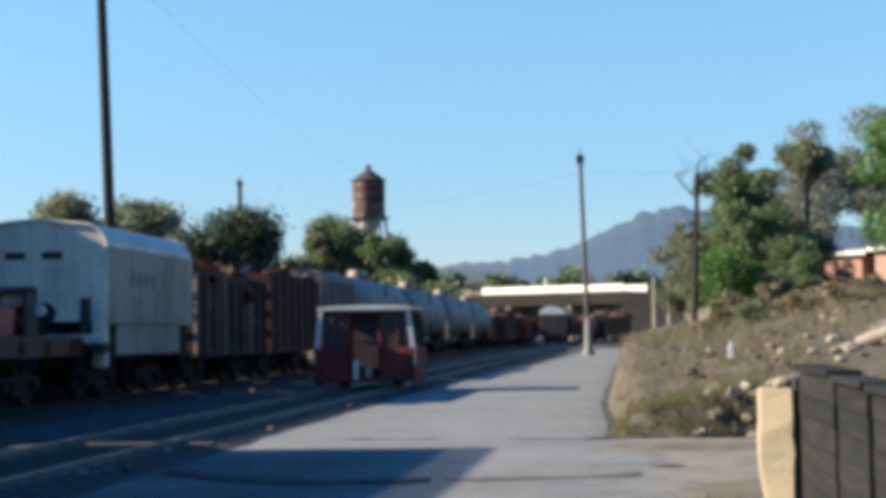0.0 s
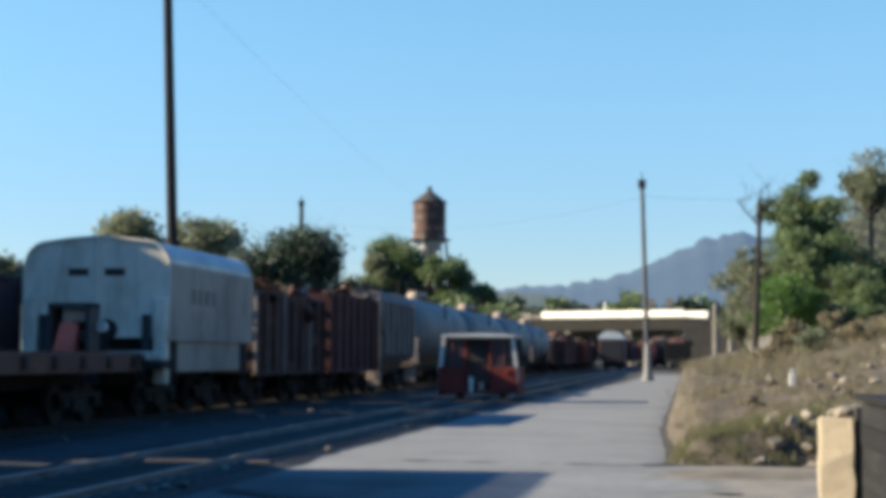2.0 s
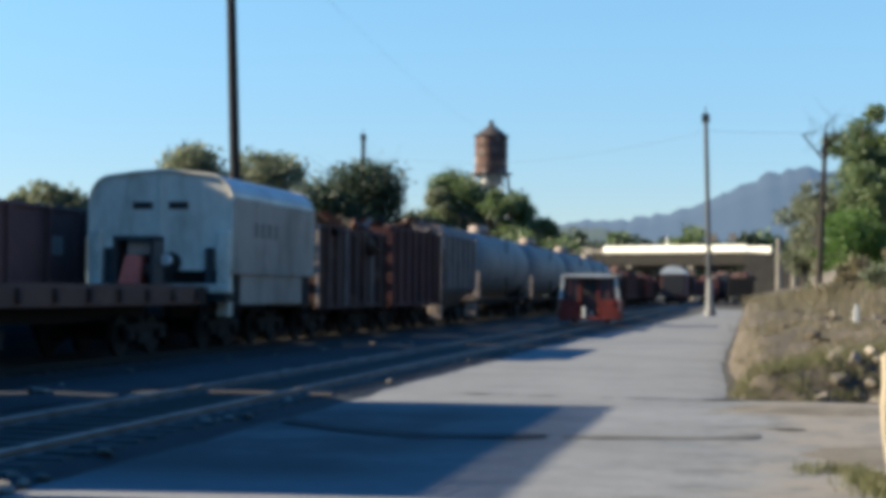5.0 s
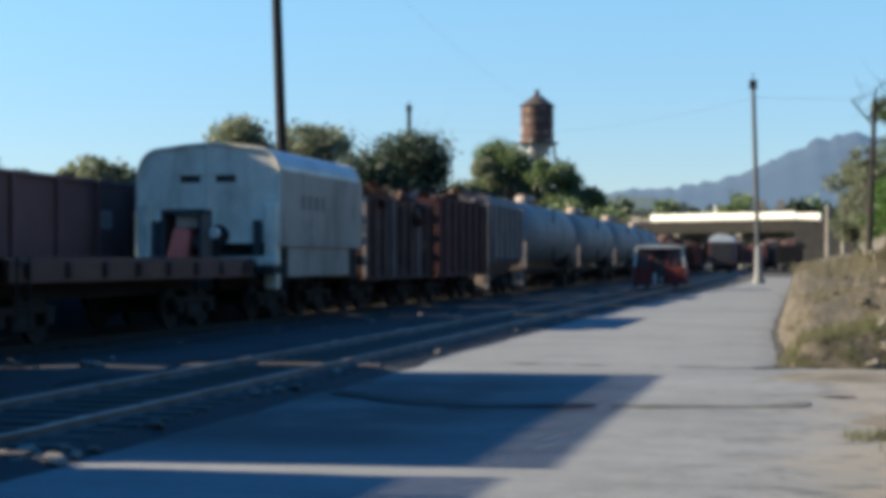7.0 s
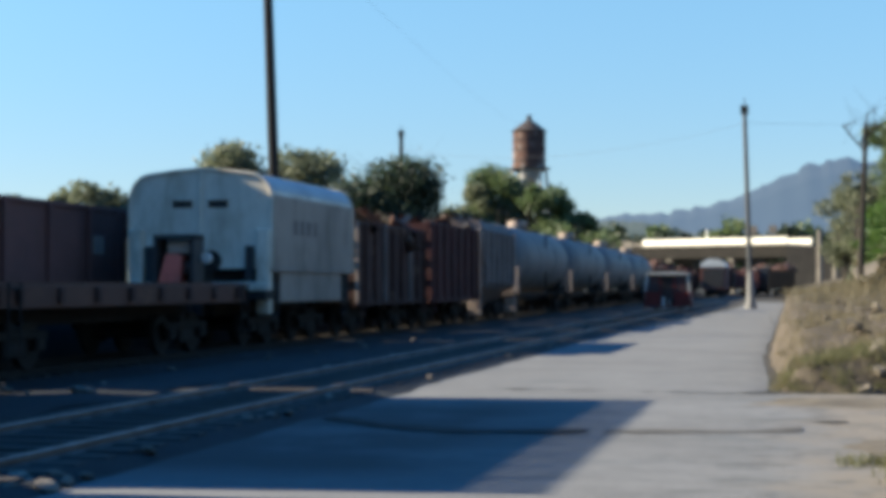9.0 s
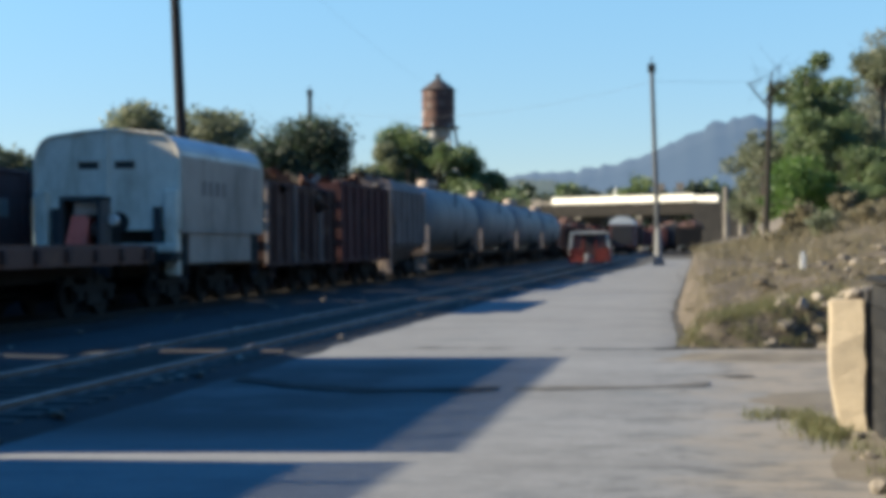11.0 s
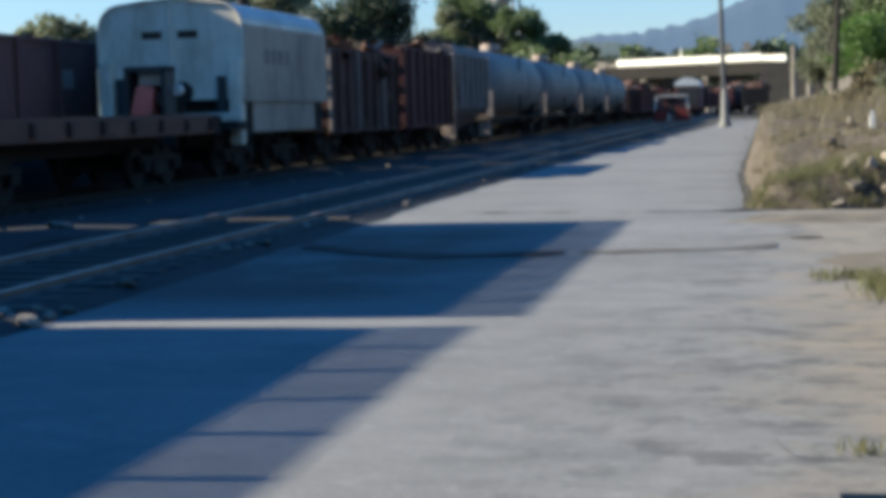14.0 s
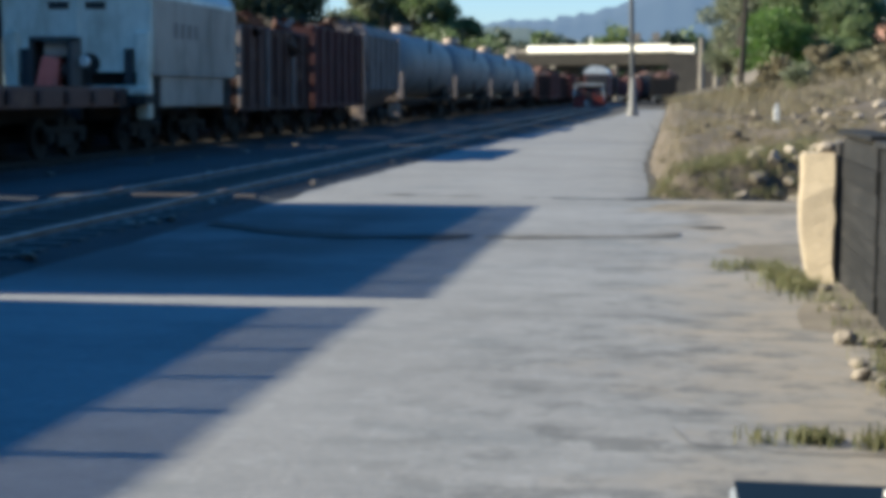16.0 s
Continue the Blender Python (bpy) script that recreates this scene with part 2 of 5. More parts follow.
def road_surface():
    """Old asphalt: patches, long darker smears across it, and sand washed over its right side."""
    m = surf("old_asphalt", (0.158, 0.160, 0.162), (0.127, 0.128, 0.130), 0.35, 0.92, fine=24, bump=0.35, stain=((0.084, 0.09, 0.095), 0.8, 0.55, 0.72), stretch=(0.75, 1.2, 1))
    nd, ln = m.node_tree.nodes, m.node_tree.links
    bsdf = nd["Principled BSDF"]
    old = bsdf.inputs["Base Color"].links[0].from_socket
    tc = nd.new("ShaderNodeTexCoord")
    sp = nd.new("ShaderNodeSeparateXYZ")
    ln.new(tc.outputs["Object"], sp.inputs[0])
    def math_(op, a, c):
        x = nd.new("ShaderNodeMath")
        x.operation, x.use_clamp = op, op == "MULTIPLY"
        for i, v in enumerate((a, c)):
            if isinstance(v, (int, float)):
                x.inputs[i].default_value = v
            else:
                ln.new(v, x.inputs[i])
        return x.outputs[0]
    def noi(s, d=8):
        n = nd.new("ShaderNodeTexNoise")
        n.inputs["Scale"].default_value, n.inputs["Detail"].default_value, n.inputs["Roughness"].default_value = s, d, 0.68
        ln.new(tc.outputs["Object"], n.inputs["Vector"])
        return n.outputs[0]
    def rng_(v, lo, hi, a=0.0, c=1.0):
        r = nd.new("ShaderNodeMapRange")
        for k, q in (("From Min", lo), ("From Max", hi), ("To Min", a), ("To Max", c)):
            r.inputs[k].default_value = q
        ln.new(v, r.inputs["Value"])
        return r.outputs[0]
    def over(fac, a, c):
        x = nd.new("ShaderNodeMix")
        x.data_type = "RGBA"
        ln.new(fac, x.inputs[0]), ln.new(a, x.inputs[6])
        x.inputs[7].default_value = (*c, 1)
        return x.outputs[2]
    side = rng_(sp.outputs["X"], -0.9, 1.2)
    sand = rng_(math_("ADD", math_("MULTIPLY", side, 0.55), noi(0.75)), 0.68, 0.98)
    col = over(sand, old, (0.152, 0.134, 0.112))
    ms = nd.new("ShaderNodeMapping")
    ms.inputs["Scale"].default_value = (1.1, 1.5, 1)
    ln.new(tc.outputs["Object"], ms.inputs[0])
    ns = nd.new("ShaderNodeTexNoise")
    ns.inputs["Scale"].default_value, ns.inputs["Detail"].default_value, ns.inputs["Roughness"].default_value = 1.5, 10, 0.7
    ln.new(ms.outputs[0], ns.inputs["Vector"])
    dark = math_("MULTIPLY", rng_(ns.outputs[0], 0.515, 0.60), rng_(sp.outputs["X"], -1.9, 0.0))
    col = over(math_("MULTIPLY", dark, 0.75), col, (0.055, 0.057, 0.058))
    mp = nd.new("ShaderNodeMapping")
    mp.inputs["Scale"].default_value = (0.7, 1.2, 1)
    ln.new(tc.outputs["Object"], mp.inputs[0])
    n = nd.new("ShaderNodeTexNoise")
    n.inputs["Scale"].default_value, n.inputs["Detail"].default_value, n.inputs["Roughness"].default_value = 1.7, 9, 0.72
    ln.new(mp.outputs[0], n.inputs["Vector"])
    col = over(rng_(n.outputs[0], 0.48, 0.72, 0.0, 0.55), col, (0.078, 0.083, 0.087))
    n5 = nd.new("ShaderNodeTexNoise")
    n5.inputs["Scale"].default_value, n5.inputs["Detail"].default_value, n5.inputs["Roughness"].default_value = 4.5, 8, 0.75
    ln.new(tc.outputs["Object"], n5.inputs["Vector"])
    col = over(rng_(n5.outputs[0], 0.52, 0.72, 0.0, 0.3), col, (0.078, 0.083, 0.087))
    col = over(rng_(n5.outputs[0], 0.46, 0.30, 0.0, 0.35), col, (0.20, 0.21, 0.217))
    # small soaked stains on the open side
    n6 = nd.new("ShaderNodeTexNoise")
    n6.inputs["Scale"].default_value, n6.inputs["Detail"].default_value, n6.inputs["Roughness"].default_value = 2.6, 6, 0.6
    ln.new(tc.outputs["Object"], n6.inputs["Vector"])
    spots = math_("MULTIPLY", rng_(n6.outputs[0], 0.54, 0.64), math_("MULTIPLY", rng_(sp.outputs["X"], -1.7, -0.6), rng_(sp.outputs["Y"], 12.0, 10.5)))
    col = over(math_("MULTIPLY", spots, 0.6), col, (0.062, 0.064, 0.066))
    # darker, noise-broken band along the track side, between y 11.6 and 21.8
    dark_band = math_("MULTIPLY", rng_(sp.outputs["X"], -1.6, -3.6), rng_(sp.outputs["Y"], 21.8, 19.5))
    dark_band = math_("MULTIPLY", math_("MULTIPLY", dark_band, rng_(sp.outputs["Y"], 11.6, 13.2)), rng_(noi(0.5), 0.22, 0.52))
    col = over(math_("MULTIPLY", dark_band, 0.85), col, (0.035, 0.035, 0.036))
    ln.new(col, bsdf.inputs["Base Color"])
    return m


M["road"] = road_surface()
for key in ("boards", "polewood"):
    M[key].node_tree.nodes["Principled BSDF"].inputs["Specular IOR Level"].default_value = 0.12
M["glassdark"].node_tree.nodes["Principled BSDF"].inputs["Specular IOR Level"].default_value = 0.08


# ---- building blocks ----
def bx(bm, x0, x1, y0, y1, z0, z1, bevel=0.0):
    r = bmesh.ops.create_cube(bm, size=1, matrix=Matrix.Translation(((x0 + x1) / 2, (y0 + y1) / 2, (z0 + z1) / 2)) @ Matrix.Diagonal((abs(x1 - x0), abs(y1 - y0), abs(z1 - z0), 1)))
    if bevel:
        es = list({e for v in r["verts"] for e in v.link_edges})
        bmesh.ops.bevel(bm, geom=es, offset=bevel, segments=1, affect="EDGES")


def tube(bm, p0, p1, r0, r1=None, seg=10, caps=True):
    p0, p1 = Vector(p0), Vector(p1)
    r1 = r0 if r1 is None else r1
    d = p1 - p0
    m = Matrix.Translation((p0 + p1) / 2) @ d.to_track_quat("Z", "Y").to_matrix().to_4x4()
    bmesh.ops.create_cone(bm, cap_ends=caps, segments=seg, radius1=r0, radius2=r1, depth=d.length, matrix=m)


def prism(bm, outline, y0, y1):
    """A bar whose cross-section in x and z is the outline, from y0 to y1."""
    a = [bm.verts.new((x, y0, z)) for x, z in outline]
    b = [bm.verts.new((x, y1, z)) for x, z in outline]
    n = len(outline)
    bm.faces.new(a[::-1]), bm.faces.new(b)
    for i in range(n):
        bm.faces.new((a[i], a[(i + 1) % n], b[(i + 1) % n], b[i]))


def part(name, bm, material, parent=None, label="", smooth=False):
    me = bpy.data.meshes.new(name)
    bmesh.ops.recalc_face_normals(bm, faces=bm.faces)
    bm.to_mesh(me)
    bm.free()
    me.materials.append(M[material] if isinstance(material, str) else material)
    if smooth:
        for p in me.polygons:
            p.use_smooth = True
    ob = new(name, me)
    if parent:
        ob.parent = parent
    if label:
        tagged(ob, label)
    return ob


def boxes(name, material, parent, *bs, bevel=0.0, label=""):
    bm = bmesh.new()
    for b in bs:
        bx(bm, *b, bevel=bevel)
    return part(name, bm, material, parent, label)


def tubes(name, material, parent, *ts, seg=10, label=""):
    bm = bmesh.new()
    for t in ts:
        tube(bm, *t, seg=seg)
    return part(name, bm, material, parent, label, smooth=False)


def thing(name, label, category, x=0, y=0, z=0, group=""):
    ob = new(name)
    ob.empty_display_size = 0.2
    ob.location = (x, y, z)
    return tagged(ob, label, category, group)


def mesh_from(name, verts, faces, material, parent=None, label="", smooth=False):
    me = bpy.data.meshes.new(name)
    me.from_pydata([tuple(v) for v in verts], [], faces)
    me.materials.append(material if not isinstance(material, str) else M[material])
    if smooth:
        me.polygons.foreach_set("use_smooth", [True] * len(me.polygons))
    ob = new(name, me)
    if parent:
        ob.parent = parent
    if label:
        tagged(ob, label)
    return ob


def quads(rng, pts, size, flat=0.0):
    """Small randomly turned leaves at the points."""
    n = len(pts)
    a = rng.normal(size=(n, 3))
    a /= np.linalg.norm(a, axis=1)[:, None]
    b = np.cross(a, rng.normal(size=(n, 3)))
    b /= np.linalg.norm(b, axis=1)[:, None]
    s = size * rng.uniform(0.6, 1.4, (n, 1))
    v = np.stack([pts - a * s, pts + b * s * 0.55, pts + a * s, pts - b * s * 0.55], 1).reshape(-1, 3)
    return v, [(4 * i, 4 * i + 1, 4 * i + 2, 4 * i + 3) for i in range(n)]


GROUND = -0.03
RAIL = 0.15          # top of the rails
TRACK_A, TRACK_B, TRACK_C = -7.0, -13.4, -18.1

# ---- ground, road, track beds ----
def make_ground():
    rng = np.random.default_rng(3)
    bm = bmesh.new()
    xs = [-4500, -900, -300, -100, -40, -22, 40, 100, 300, 900, 4500]
    ys = [-900, -200, -40, 0, 40, 100, 200, 400, 900, 2000, 4700]
    g = [[bm.verts.new((x, y, GROUND)) for x in xs] for y in ys]
    for j in range(len(ys) - 1):
        for i in range(len(xs) - 1):
            bm.faces.new((g[j][i], g[j][i + 1], g[j + 1][i + 1], g[j + 1][i]))
    tagged(part("ground", bm, "ground"), "dry brown earth of the rail yard", "ground", kind="structure")
    # pavement with a ragged right edge
    bm = bmesh.new()
    def right(y):
        if y < 23.4:
            return 14.0
        return -0.25 + 0.004 * (y - 24) + 0.18 * noise.noise((y * 0.6, 3, 0)) - 0.3 * max(0, min(1, (y - 25) / 10))
    rows = []
    y = -12.0
    while y < 150:
        l = -5.75 + 0.14 * noise.noise((y * 0.5, 0, 0)) + 0.035 * max(0, y - 45) * (1 if y < 110 else 110 / y)
        rows.append((y, l, right(y)))
        y += 0.6 if y < 60 else 2.0
    nx = 26
    g = []
    for y, l, r in rows:
        g.append([bm.verts.new((l + (r - l) * i / nx, y, 0.012 * noise.noise((l + (r - l) * i / nx * 0.7, y * 0.5, 1)) - (0.02 if i in (0, nx) else 0))) for i in range(nx + 1)])
    for j in range(len(g) - 1):
        for i in range(nx):
            bm.faces.new((g[j][i], g[j][i + 1], g[j + 1][i + 1], g[j + 1][i]))
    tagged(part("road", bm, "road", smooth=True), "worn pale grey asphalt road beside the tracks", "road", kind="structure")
    # track beds
    for k, (x, z) in enumerate(((TRACK_A, 0.05), (TRACK_B, 0.03), (TRACK_C, 0.03))):
        bm = bmesh.new()
        g = []
        y = -15.0
        while y < 420:
            r = []
            for i, (dx, dz) in enumerate(((-2.35, -0.12), (-1.6, 0), (-0.8, 0.015), (0, 0), (0.8, 0.015), (1.3 if k == 0 else 1.6, 0), (1.75 if k == 0 else 2.35, -0.12))):
                r.append(bm.verts.new((x + dx + 0.12 * noise.noise((y, i, k)), y, z + dz + 0.03 * noise.noise((y * 1.3, i * 2.0, k + 5)))))
            g.append(r)
            y += 0.5 if y < 50 else 3
        for a, b in zip(g, g[1:]):
            for i in range(6):
                bm.faces.new((a[i], a[i + 1], b[i + 1], b[i]))
        bed = tagged(part("track_bed", bm, "ballast", smooth=True), "dark cinder ballast bed under a yard track", "track bed", kind="structure")
        # ties: the near ones of the nearest track singly, the rest joined
        bm = bmesh.new()
        y = -14.0
        if k == 0:
            tb = bmesh.new()
            bx(tb, -1.25, 1.25, -0.115, 0.115, -0.12, 0.028, 0.012)
            one = part("tie", tb, "tie", bed)
            one.location = (x, y, z)
            y += 0.56
            while y < 60:
                t = new("tie", one.data)
                t.parent, t.location = bed, (x + random.uniform(-0.04, 0.04), y, z)
                y += 0.56
        while y < 140:
            bx(bm, x - 1.25, x + 1.25, y - 0.115, y + 0.115, z - 0.12, z + 0.028)
            y += 0.56
        tagged(part("ties", bm, "tie"), "creosoted wooden ties sunk in the ballast", "railway tie", kind="stuff")
        for s in (-0.75, 0.75):
            bm = bmesh.new()
            zt = RAIL
            prism(bm, [(x + s - 0.07, z + 0.02), (x + s + 0.07, z + 0.02), (x + s + 0.012, z + 0.045), (x + s + 0.012, zt - 0.035), (x + s + 0.036, zt - 0.028), (x + s + 0.036, zt - 0.006), (x + s + 0.028, zt), (x + s - 0.028, zt), (x + s - 0.036, zt - 0.006), (x + s - 0.036, zt - 0.028), (x + s - 0.012, zt - 0.035), (x + s - 0.012, z + 0.045)], -15, 420)
            tagged(part("rail", bm, "rail" if k == 0 else "under"), "worn steel rail with a polished head" if k == 0 else "dull rusty rail under standing cars", "rail", kind="structure")
    # black sheet over the far yard ground, painting the shade under the cars
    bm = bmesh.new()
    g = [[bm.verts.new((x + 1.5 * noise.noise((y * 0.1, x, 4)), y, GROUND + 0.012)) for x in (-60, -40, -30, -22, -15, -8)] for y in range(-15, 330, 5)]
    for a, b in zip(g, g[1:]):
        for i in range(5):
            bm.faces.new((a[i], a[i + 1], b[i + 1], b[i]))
    tagged(part("yard_cinders", bm, "cinder"), "black sheet on the yard ground, painted as shade", "ground", kind="structure")
    # unseen ridge behind the standing cars, added to stop sun passing under them
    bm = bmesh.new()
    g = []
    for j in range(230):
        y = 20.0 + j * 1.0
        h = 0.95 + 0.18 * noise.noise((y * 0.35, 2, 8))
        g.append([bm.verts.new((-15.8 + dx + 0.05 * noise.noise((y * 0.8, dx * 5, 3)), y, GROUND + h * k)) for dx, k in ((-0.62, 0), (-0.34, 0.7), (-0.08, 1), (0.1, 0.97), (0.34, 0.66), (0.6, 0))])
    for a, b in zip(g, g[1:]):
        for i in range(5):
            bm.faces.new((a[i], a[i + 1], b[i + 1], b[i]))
    tagged(part("cinder_windrow", bm, "cinder", smooth=True), "long low ridge added behind the cars to block sun", "ground", kind="structure")
    # strip of gravel between the tracks
    bm = bmesh.new()
    g = []
    y = -14.0
    while y < 130:
        g.append([bm.verts.new((-11.1 + 0.3 * noise.noise((y * 0.4, 7, 0)), y, 0.0)), bm.verts.new((-9.9, y, 0.035 + 0.02 * noise.noise((y, 2, 2)))), bm.verts.new((-9.0 + 0.25 * noise.noise((y * 0.5, 9, 0)), y, 0.0))])
        y += 0.7
    for a, b in zip(g, g[1:]):
        for i in range(2):
            bm.faces.new((a[i], a[i + 1], b[i + 1], b[i]))
    tagged(part("gravel_strip", bm, "ballast", smooth=True), "trodden dark gravel strip between two tracks", "gravel", kind="structure")


def crack(pts, w, broken=True, material="tar"):
    """A tar-dark crack that wanders over the pavement; also draws one edge's shadow."""
    bm = bmesh.new()
    prev = None
    for (x0, y0), (x1, y1) in zip(pts, pts[1:]):
        n = max(2, int(math.hypot(x1 - x0, y1 - y0) / 0.18))
        for i in range(n):
            t = i / n
            x, y = x0 + (x1 - x0) * t, y0 + (y1 - y0) * t
            y += 0.10 * noise.noise((x * 2.3, y0, 4)) + 0.07 * noise.noise((x * 8.0, y0, 9))
            ww = max(0.004, w * (0.35 + 1.5 * noise.noise((x * 1.7, y, 8)) + 0.6 * noise.noise((x * 7, y, 3))))
            if not broken:
                ww = w * (0.7 + 0.6 * noise.noise((x * 1.1, y, 8)) + 0.5 * noise.noise((x * 6, y, 3)))
            a, b = bm.verts.new((x, y - ww, 0.013)), bm.verts.new((x, y + ww, 0.013))
            if prev:
                bm.faces.new((prev[0], a, b, prev[1]))
            prev = (a, b)
    tagged(part("pavement_crack", bm, material), "dark line on the asphalt road, for cracks and an edge's shadow", "crack", kind="structure")


def dirt_patch(x, y, rx, ry, seed, material="dirt", z=0.017):
    bm = bmesh.new()
    c = bm.verts.new((x, y, z + 0.02))
    ring = []
    for i in range(28):
        a = i / 28 * math.tau
        k = 1 + 0.5 * noise.noise((math.cos(a) * 1.4, math.sin(a) * 1.4, seed)) + 0.25 * noise.noise((math.cos(a) * 5, math.sin(a) * 5, seed))
        ring.append(bm.verts.new((x + rx * k * math.cos(a), y + ry * k * math.sin(a), z - 0.02)))
    mid = [bm.verts.new(((v.co.x + x) / 2, (v.co.y + y) / 2, z + 0.012)) for v in ring]
    for i in range(28):
        j = (i + 1) % 28
        bm.faces.new((ring[i], ring[j], mid[j], mid[i]))
        bm.faces.new((mid[i], mid[j], c))
    tagged(part("dirt_patch", bm, material, smooth=True), "sandy dirt washed over the edge of the road", "dirt", kind="structure")


make_ground()
crack([(-5.3, 18.0), (-4.9, 17.57), (-4.2, 16.9), (-3.35, 16.5), (-1.9, 16.8)], 0.32, False)
# Sunlit end of the same seam, painted lighter than its shadowed part
crack([(-1.9, 16.8), (-1.0, 16.95), (-0.3, 17.1), (0.3, 17.6)], 0.24, False, "seam")
# Painted shadow under the broken pavement edge at the bank's foot
crack([(0.45, 23.4), (1.1, 23.22), (1.9, 23.12), (3.2, 23.2)], 0.075, False)
crack([(0.1, 18.6), (0.5, 18.4), (0.85, 18.55)], 0.10)
crack([(0.95, 17.4), (1.6, 17.3)], 0.06)
crack([(-4.4, 23.6), (-2.0, 23.2), (0.6, 23.3), (2.2, 23.0)], 0.10)
crack([(0.05, 7.3), (0.12, 7.0), (0.5, 6.85), (1.2, 6.8)], 0.025)
dirt_patch(1.5, 11.6, 0.5, 1.7, 1)
dirt_patch(1.6, 8.6, 0.5, 1.2, 2)
dirt_patch(1.0, 21.6, 1.7, 0.9, 5)
dirt_patch(1.2, 15.6, 0.7, 1.0, 6)


# ---- railway cars; their own x across, y along the track, z from the rail's top ----
def bogie(parent, yc, spread=0.86):
    """A four-wheeled truck: the bolster carries its wheelsets and side frames."""
    truck = boxes("bogie", "under", parent, (-0.95, 0.95, yc - 0.18, yc + 0.18, 0.5, 0.8), bevel=0.02)
    for dy in (-spread, spread):
        tubes("wheelset", "under", truck, ((-0.83, yc + dy, 0.42), (-0.70, yc + dy, 0.42), 0.42), ((0.70, yc + dy, 0.42), (0.83, yc + dy, 0.42), 0.42), ((-0.7, yc + dy, 0.42), (0.7, yc + dy, 0.42), 0.08), seg=20)
    for s in (-1, 1):
        bm = bmesh.new()
        x0, x1 = s * 0.93, s * 1.06
        bx(bm, x0, x1, yc - 1.15, yc + 1.15, 0.52, 0.66, 0.03)
        bx(bm, x0, x1, yc - 0.4, yc + 0.4, 0.22, 0.52, 0.04)
        for dy in (-spread, spread):
            bx(bm, x0 - 0.02, x1 + 0.03, yc + dy - 0.16, yc + dy + 0.16, 0.32, 0.56, 0.03)
        part("side_frame", bm, "under", truck)


def running_gear(parent, L, sill=0.95):
    bogie(parent, 1.9 if L > 10 else 1.6)
    bogie(parent, L - (1.9 if L > 10 else 1.6))
    boxes("centre_sill", "under", parent, (-0.3, 0.3, 0.1, L - 0.1, 0.7, sill))
    for y, s in ((0, -1), (L, 1)):
        boxes("coupler", "under", parent, (-0.14, 0.14, y, y + s * 0.42, 0.72, 0.98), (-0.22, 0.22, y + s * 0.3, y + s * 0.48, 0.7, 1.0), bevel=0.03)


def ladder(parent, x, y, z0, z1, across=False, w=0.4, material="under"):
    n = int((z1 - z0) / 0.32)
    e = (w, 0) if across else (0, w)
    ts = [((x, y, z0), (x, y, z1), 0.022), ((x + e[0], y + e[1], z0), (x + e[0], y + e[1], z1), 0.022)]
    for i in range(n + 1):
        z = z0 + 0.1 + i * (z1 - z0 - 0.2) / max(1, n)
        ts.append(((x, y, z), (x + e[0], y + e[1], z), 0.016))
    tubes("ladder", material, parent, *ts, seg=5)


